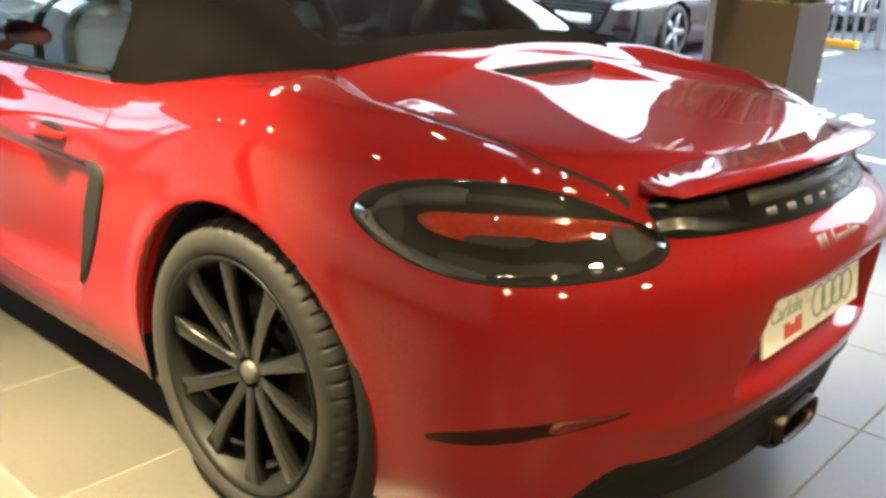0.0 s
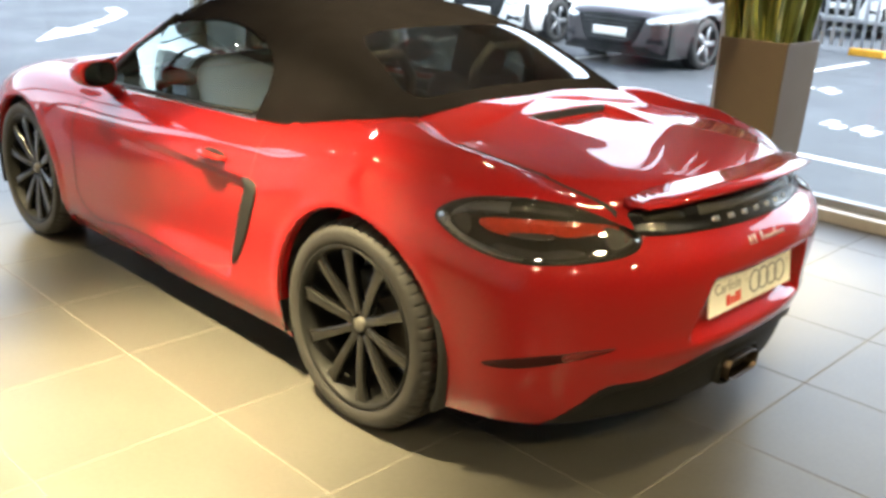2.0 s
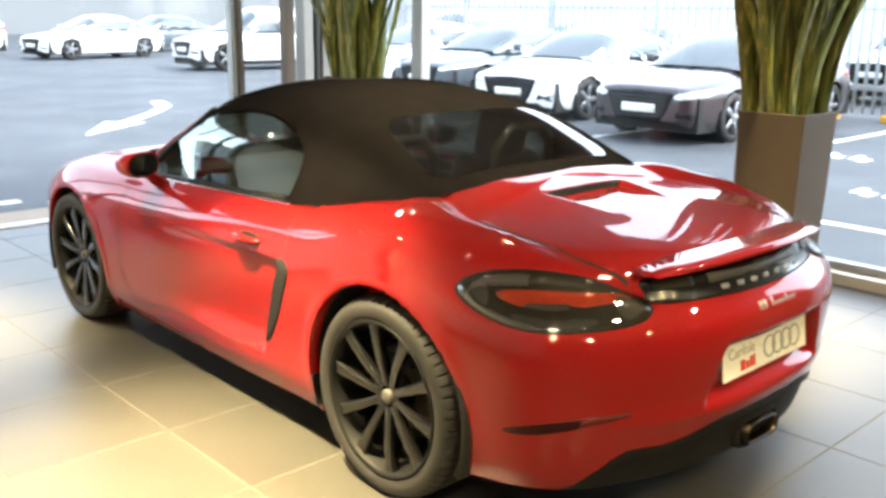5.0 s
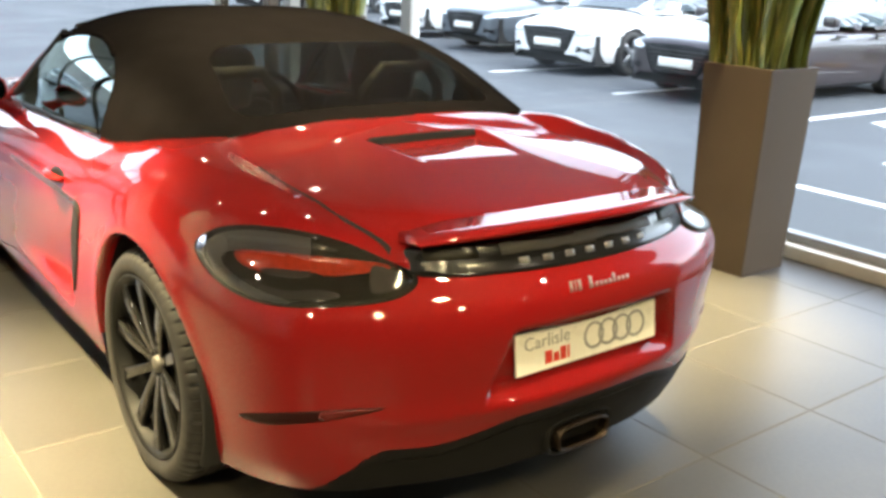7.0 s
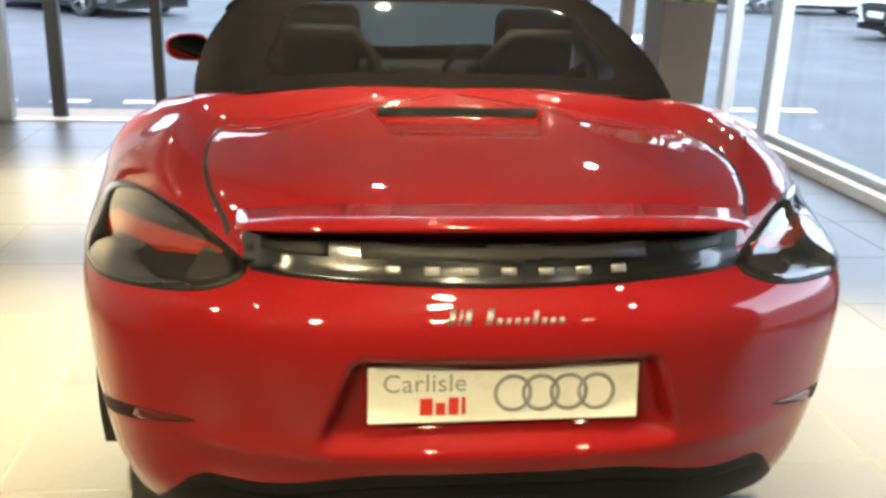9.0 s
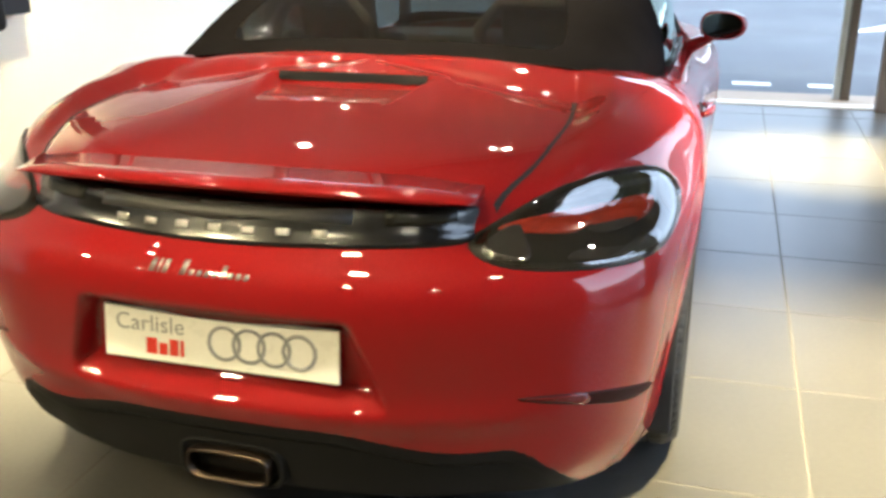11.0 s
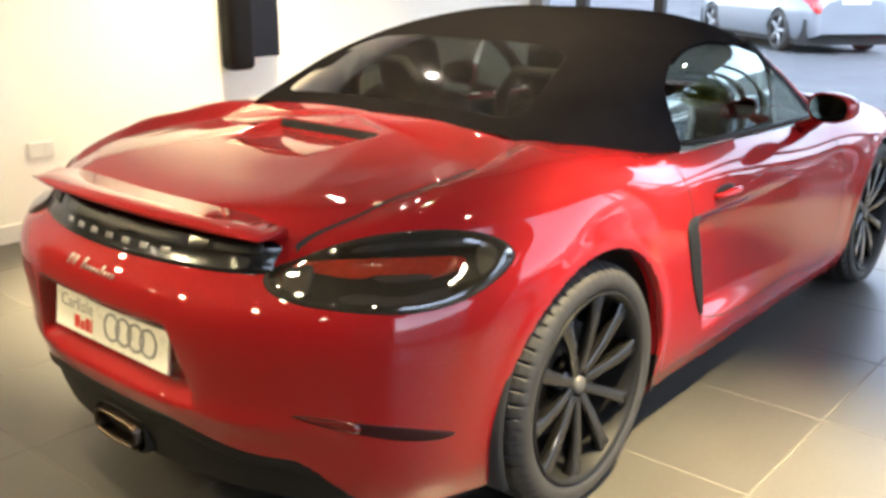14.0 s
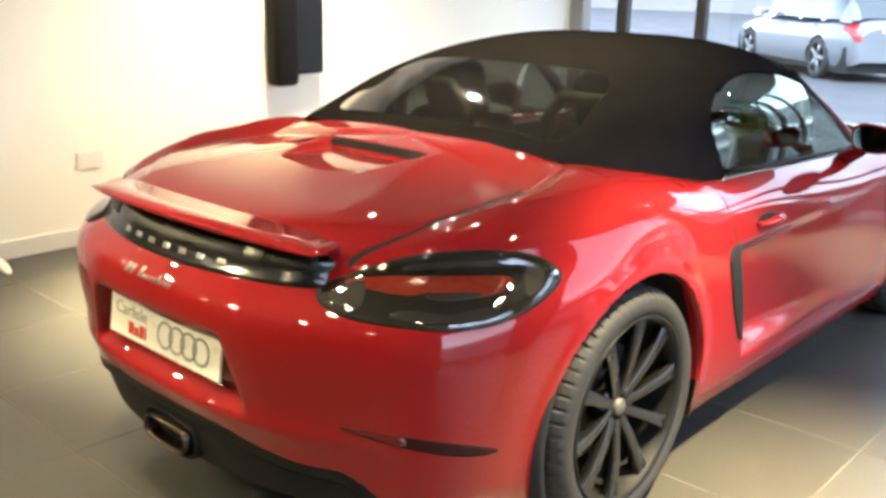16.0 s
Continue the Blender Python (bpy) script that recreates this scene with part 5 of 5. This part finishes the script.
def fence(p0, p1, h=2.3, pitch=0.17):
    a, b = Vector((*p0, GZ)), Vector((*p1, GZ))
    L = (b - a).length
    d = (b - a).normalized()
    ob = tagged(empty("palisade_fence", a), "tall grey galvanised steel palisade fence", "fence")
    pale = None
    n = int(L / pitch)
    me = None
    for i in range(n):
        if me is None:
            bm = bmesh.new()
            sec = [(-0.034, 0.0), (-0.016, -0.012), (0.016, -0.012), (0.034, 0.0), (0.014, 0.0), (-0.014, 0.0)]
            lo = [bm.verts.new((x, y, 0.06)) for x, y in sec]
            hi = [bm.verts.new((x, y, h - 0.12)) for x, y in sec]
            tip = bm.verts.new((0, -0.006, h))
            for k in range(6):
                bm.faces.new((lo[k], lo[(k + 1) % 6], hi[(k + 1) % 6], hi[k]))
                bm.faces.new((hi[k], hi[(k + 1) % 6], tip))
            pale = part("pale", bm, GALV, ob, smooth=False)
            me = pale.data
            pale.matrix_parent_inverse = Matrix.Identity(4)
        else:
            pale = new("pale", me)
            pale.parent = ob
        pale.matrix_basis = Matrix.Translation(d * (i * pitch)) @ Matrix.Rotation(math.atan2(d.y, d.x), 4, "Z")
    for z in (0.45, h - 0.55):
        r = part("rail", box((0, 0.004, z), (L, 0.05, z + 0.06)), GALV, ob, smooth=False)
        r.matrix_parent_inverse = Matrix.Identity(4)
        r.matrix_basis = Matrix.Rotation(math.atan2(d.y, d.x), 4, "Z")
    for i in range(int(L / 2.75) + 1):
        r = part("post", box((i * 2.75 - 0.05, 0.05, 0), (i * 2.75 + 0.05, 0.12, h - 0.05)), GALV, ob, smooth=False)
        r.matrix_parent_inverse = Matrix.Identity(4)
        r.matrix_basis = Matrix.Rotation(math.atan2(d.y, d.x), 4, "Z")
    return ob


fence((13.3, -5.0), (13.6, 20.0))
for i in range(9):
    y = -1.6 + 1.25 * i
    st = part("wheel_stop", box((12.75, y, GZ), (12.90, y + 0.55, GZ + 0.11), 0.02), YELLOW, smooth=False)
    tagged(st, "yellow rubber wheel stop in front of the fence", "wheel stop", group="wheel stops")


DARK_GLASS = mat("dark_car_glass", (0.03, 0.045, 0.05), 0.05, vary=0.1, coat=1.0)
HEADLAMP = mat("headlamp", (0.55, 0.58, 0.60), 0.12, metal=0.6, coat=0.8, vary=0.1)
TAIL_RED = mat("tail_lamp_red", (0.45, 0.02, 0.02), 0.2, coat=0.8, vary=0.1)
ALLOY = mat("silver_alloy", (0.27, 0.275, 0.285), 0.3, metal=0.8, vary=0.1)


def parked_car(x, y, heading, paint, label, L=4.7, W=1.84, H=1.42, suv=False):
    """A saloon or estate; heading in degrees, 0 looks to +y."""
    car = tagged(empty("parked_car"), label, "car", group="cars parked outside")
    wr = 0.33 if not suv else 0.37
    base, belt = (0.20, 0.93) if not suv else (0.26, 1.05)
    fy, ry = L / 2 - 0.90, -L / 2 + 0.98
    ss = np.concatenate([np.linspace(-L / 2, -L / 2 + 0.12, 8)[:-1], np.linspace(-L / 2 + 0.12, L / 2 - 0.12, 58), np.linspace(L / 2 - 0.12, L / 2, 8)[1:]])
    d_end = L / 2 - np.abs(ss)
    e = np.abs(ss) / (L / 2)
    tip = 1 - np.sqrt(np.clip(1 - np.clip(1 - d_end / 0.12, 0, 1) ** 2, 0, 1))
    hw = W / 2 * (1 - 0.20 * np.clip(1 - d_end / 0.95, 0, 1) ** 2.2) - 0.12 * tip
    top = curve1((-L / 2, -L / 2 + 0.10, -L / 2 + 0.6, -0.6, 0.9, L / 2 - 0.75, L / 2 - 0.18, L / 2), (belt - 0.02, belt + 0.02, belt + 0.07, belt + 0.02, belt + 0.02, belt - 0.07, belt - 0.17, belt - 0.21), ss) - 0.10 * tip
    low = base + 0.04 * np.clip(e - 0.86, 0, 1) / 0.14 + 0.06 * tip
    tt_ = np.linspace(-0.30, 1, 34) * math.pi / 2
    B = np.empty((34, 72, 3))
    c, s_ = np.cos(tt_), np.sin(tt_)
    cc, sgn = np.abs(c) ** (2 / 4.2), np.sign(s_) * np.abs(s_) ** (2 / 3.0)
    mid = 0.62 * belt
    for j in range(72):
        up = np.where(sgn >= 0, mid + (top[j] - mid) * sgn, mid + (mid - low[j]) * sgn / abs(sgn[0]))
        B[:, j, 0], B[:, j, 1], B[:, j, 2] = hw[j] * cc, ss[j], up
    B[-1, :, 0] = 0

    def arch(G):
        return np.minimum(np.hypot(G[..., 1] - fy, G[..., 2] - wr), np.hypot(G[..., 1] - ry, G[..., 2] - wr)) - (wr + 0.045)

    BG = snap(B, arch)
    fa_ = cells_of(arch(BG))
    cell_x = np.abs(cells_of(BG[..., 0]))
    mesh_part("body", *grid_mesh(BG, (fa_ > 0) | (cell_x < 0.5 * W / 2)), paint, car)
    part("underbody", box((-W / 2 + 0.10, -L / 2 + 0.15, 0.16), (W / 2 - 0.10, L / 2 - 0.15, 0.60)), DARK_CAVITY, car, smooth=False)
    # end caps
    for j in (0, 71):
        ring = [tuple(p) for p in B[:, j]] + [(-p[0], p[1], p[2]) for p in B[::-1, j]]
        bm = bmesh.new()
        vs = [bm.verts.new(p) for p in ring]
        bm.faces.new(vs)
        bmesh.ops.recalc_face_normals(bm, faces=bm.faces)
        part("bumper", bm, paint, car, smooth=False)
    # cabin
    g0, g1 = (-L / 2 + (0.12 if suv else 0.55)), L / 2 - 1.22
    gs = np.linspace(g0, g1, 64)
    h0 = (g0 + (0.55 if suv else 0.95))
    zt_ = curve1((g0, (g0 + h0) / 2, h0, h0 + 0.9, g1 - 0.85, g1 - 0.4, g1), (belt + 0.03, belt + 0.62 * (H - belt), H - 0.035, H, H - 0.04, belt + 0.52 * (H - belt), belt + 0.02), gs)
    gw = W / 2 - 0.085 - 0.05 * smoothstep(0.6, 1.0, np.abs(gs - (g0 + g1) / 2) / ((g1 - g0) / 2))
    C = np.empty((30, 64, 3))
    t2 = np.linspace(0, math.pi / 2, 30)
    for j in range(64):
        sn = np.sin(t2) ** (2 / 3.4)
        C[:, j, 0] = gw[j] * np.cos(t2) ** (2 / 3.4) * (1 - 0.20 * sn * (zt_[j] - belt) / (H - belt))
        C[:, j, 1] = gs[j]
        C[:, j, 2] = belt - 0.03 + (zt_[j] - belt + 0.03) * sn
    C[-1, :, 0] = 0

    def windows(G):
        ax, yy_, z = np.abs(G[..., 0]), G[..., 1], G[..., 2]
        zr = np.interp(yy_, gs, zt_)
        wmax = np.interp(yy_, gs, gw)
        side = np.maximum(np.maximum(z - (np.minimum(zr, H) - 0.085), belt + 0.015 - z), wmax * 0.80 - ax)
        pill = 0.035 - np.minimum(np.abs(yy_ - (g0 + g1) / 2 - 0.05), np.abs(yy_ - g0 - (0.75 if not suv else 0.9)))
        side = np.maximum(side, pill)
        side = np.maximum(side, np.maximum(g0 + 0.35 - yy_, yy_ - g1 + 0.25))
        front = np.maximum(np.maximum((g1 - 0.80) - yy_, ax - wmax * 0.80), belt + 0.03 - z)
        rear = np.maximum(np.maximum(yy_ - (h0 - 0.12), ax - wmax * 0.76), belt + 0.05 - z)
        return np.minimum(np.minimum(side, front), rear)

    CG = snap(C, windows)
    fw_ = cells_of(windows(CG))
    mesh_part("cabin", *grid_mesh(CG, fw_ > 0), paint, car)
    mesh_part("windows", *grid_mesh(CG, fw_ <= 0), DARK_GLASS, car, "dark tinted windows")
    # front: grille, lamps, plate; rear lamps and plate
    bv, bf = grid_mesh(B, np.ones((33, B.shape[1] - 1), bool))
    n0 = len(bv)
    caps = [[tuple(p) for p in B[:, j]] + [(-p[0], p[1], p[2]) for p in B[::-1, j]] for j in (0, B.shape[1] - 1)]
    skin = BVHTree.FromPolygons([Vector(v) for v in bv] + [Vector(p) for c_ in caps for p in c_],
                                [list(f) for f in bf] + [list(range(n0, n0 + 68)), list(range(n0 + 68, n0 + 136))])
    u = belt - 0.93
    gr = drape("grille", [(-0.47, 0.66 + u), (-0.50, 0.60 + u), (-0.34, 0.30 + u), (0, 0.28 + u), (0.34, 0.30 + u), (0.50, 0.60 + u), (0.47, 0.66 + u), (0, 0.68 + u)], "front", 0.012, BLACK_PLASTIC, car, "dark slatted front grille", rings=4, sub=3, tree=skin)
    for k in range(6):
        z = 0.35 + 0.05 * k + u
        w_ = 0.35 + 0.022 * k
        drape("slat", [(-w_, z), (0, z), (w_, z), (w_, z + 0.012), (0, z + 0.012), (-w_, z + 0.012)], "front", 0.018, ALU_DARK, gr, rings=2, sub=1, tree=skin)
    drape("plate", [(-0.26, 0.40 + u), (0.26, 0.40 + u), (0.26, 0.51 + u), (-0.26, 0.51 + u)], "front", 0.026, PLATE_WHITE, car, "white front plate", rings=2, sub=1, tree=skin)
    zp = (0.74 if suv else 0.66) + u
    drape("plate", [(-0.26, zp), (0.26, zp), (0.26, zp + 0.11), (-0.26, zp + 0.11)], "rear", 0.012, PLATE_WHITE, car, "pale rear plate", rings=2, sub=1, tree=skin)
    for s in (-1, 1):
        drape("headlamp", [(s * 0.53, 0.60 + u), (s * 0.60, 0.585 + u), (s * 0.74, 0.60 + u), (s * 0.81, 0.655 + u), (s * 0.80, 0.70 + u), (s * 0.66, 0.675 + u), (s * 0.55, 0.64 + u)], "front", 0.006, HEADLAMP, car, "clear headlamp", rings=4, sub=3, tree=skin)
        drape("air_inlet", [(s * 0.55, 0.34 + u), (s * 0.76, 0.33 + u), (s * 0.79, 0.43 + u), (s * 0.58, 0.44 + u)], "front", 0.006, BLACK_PLASTIC, car, rings=3, sub=1, tree=skin)
        back = [(s * 0.62, 0.62 + u), (s * 0.72, 0.60 + u), (s * 0.78, 0.72 + u), (s * 0.77, 0.84 + u), (s * 0.70, 0.88 + u), (s * 0.64, 0.86 + u)] if suv else \
            [(s * 0.50, 0.80 + u), (s * 0.62, 0.72 + u), (s * 0.82, 0.74 + u), (s * 0.86, 0.82 + u), (s * 0.80, 0.87 + u), (s * 0.56, 0.87 + u)]
        drape("rear_lamp", back, "rear", 0.006, TAIL_RED, car, "red rear lamp", rings=4, sub=3, tree=skin)
        sv_ = "side_right" if s > 0 else "side_left"
        drape("rear_lamp", [(-L / 2 + 0.10, 0.75 + u), (-L / 2 + 0.34, 0.79 + u), (-L / 2 + 0.30, 0.86 + u), (-L / 2 + 0.08, 0.86 + u)], sv_, 0.006, TAIL_RED, car, "red rear lamp", rings=3, sub=2, tree=skin)
        drape("headlamp", [(L / 2 - 0.15, 0.62 + u), (L / 2 - 0.48, 0.67 + u), (L / 2 - 0.50, 0.71 + u), (L / 2 - 0.20, 0.69 + u)], sv_, 0.006, HEADLAMP, car, "clear headlamp", rings=3, sub=2, tree=skin)
        mb = box((s * (W / 2 - 0.02), g1 - 0.55, belt + 0.02), (s * (W / 2 + 0.17), g1 - 0.42, belt + 0.15), 0.04, 3)
        part("door_mirror", mb, paint, car)
        for yv in (g0 + 0.95, (g0 + g1) / 2 + 0.45):
            part("door_handle", box((s * (W / 2 - 0.03), yv, belt - 0.12), (s * (W / 2 + 0.018), yv + 0.2, belt - 0.085), 0.01), paint, car)
        for wy in (fy, ry):
            wo = part("wheel", lathe([(0.0, wr * 0.70), (0.008, wr * 0.76), (0.006, wr * 0.90), (-0.02, wr), (-0.19, wr), (-0.21, wr * 0.8)], 36), RUBBER, car, "black tyre on alloy wheel")
            wo.matrix_parent_inverse = Matrix.Identity(4)
            wo.matrix_basis = Matrix.Translation((s * (W / 2 - 0.012), wy, wr)) @ Matrix.Diagonal((s, 1, 1, 1))
            bm = lathe([(-0.08, 0.01), (-0.08, wr * 0.62), (0.002, wr * 0.71)], 36)
            q = part("rim", bm, DARK_CAVITY, wo)
            q.matrix_parent_inverse = Matrix.Identity(4)
            for k in range(5):
                a = 2 * math.pi * k / 5 + 0.3
                bm = box((-0.035, -0.035, 0.02), (0.0, 0.035, wr * 0.70), 0.008, 1)
                bmesh.ops.transform(bm, matrix=Matrix.Rotation(a, 4, "X"), verts=bm.verts)
                q = part("spoke", bm, ALLOY, wo)
                q.matrix_parent_inverse = Matrix.Identity(4)
            q = part("hub", lathe([(-0.03, 0.07), (0.002, 0.05), (0.004, 0.001)], 16), ALLOY, wo)
            q.matrix_parent_inverse = Matrix.Identity(4)
    car.matrix_basis = pose(x, y, GZ, 0, 0, heading)
    return car


def car_paint(name, c, metal=0.0):
    return mat(name, c, 0.35, metal, coat=1.0, vary=0.04, scale=2, fine=500)


P_WHITE = car_paint("white_paint", (0.78, 0.78, 0.76))
P_DARK = car_paint("dark_maroon_paint", (0.013, 0.004, 0.005), 0.0)
P_GREY = car_paint("slate_grey_paint", (0.10, 0.115, 0.13), 0.5)
P_SILVER = car_paint("silver_paint", (0.17, 0.185, 0.21), 0.5)
P_RED = car_paint("dull_red_paint", (0.22, 0.02, 0.025))
PAINTS = {'white': P_WHITE, 'red': P_RED, 'dark': P_DARK, 'grey': P_GREY, 'silver': P_SILVER}
for x, y, hd, p, lb, suv in CARS_PLAN:
    parked_car(x, y, hd, PAINTS[p], lb, H=1.70 if suv else 1.42, L=4.9 if suv else 4.7, suv=suv)


# ---------------------------------------------------------------- floor tiles
def tiles():
    pitch, gap = 0.5975, 0.005
    xs = [-1.176 + pitch * i for i in range(-10, 8)]
    ys = [0.922 + pitch * j for j in range(-12, 7)]
    shared = {}
    for x in xs[:-1]:
        for y in ys:
            wall = ROOM_L if y > -0.80 else HALL_L
            x0, x1 = max(x + gap / 2, wall + 0.001), min(x + pitch - gap / 2, ROOM_R - 0.061)
            y0, y1 = max(y + gap / 2, ROOM_B + 0.001), min(y + pitch - gap / 2, ROOM_F - 0.032)
            if x1 - x0 < 0.03 or y1 - y0 < 0.03:
                continue
            key = (round(x1 - x0, 3), round(y1 - y0, 3))
            if key not in shared:
                w, h, e = x1 - x0, y1 - y0, 0.0015
                v = [(0, 0, -0.0035), (w, 0, -0.0035), (w, h, -0.0035), (0, h, -0.0035), (e, e, 0), (w - e, e, 0), (w - e, h - e, 0), (e, h - e, 0)]
                f = [(4, 5, 6, 7), (0, 1, 5, 4), (1, 2, 6, 5), (2, 3, 7, 6), (3, 0, 4, 7)]
                me = bpy.data.meshes.new("tile")
                me.from_pydata(v, [], f)
                me.materials.append(TILE)
                shared[key] = me
            t = new("tile", shared[key])
            t.parent = floor
            t.matrix_basis = Matrix.Translation((x0, y0, 0))


tiles()
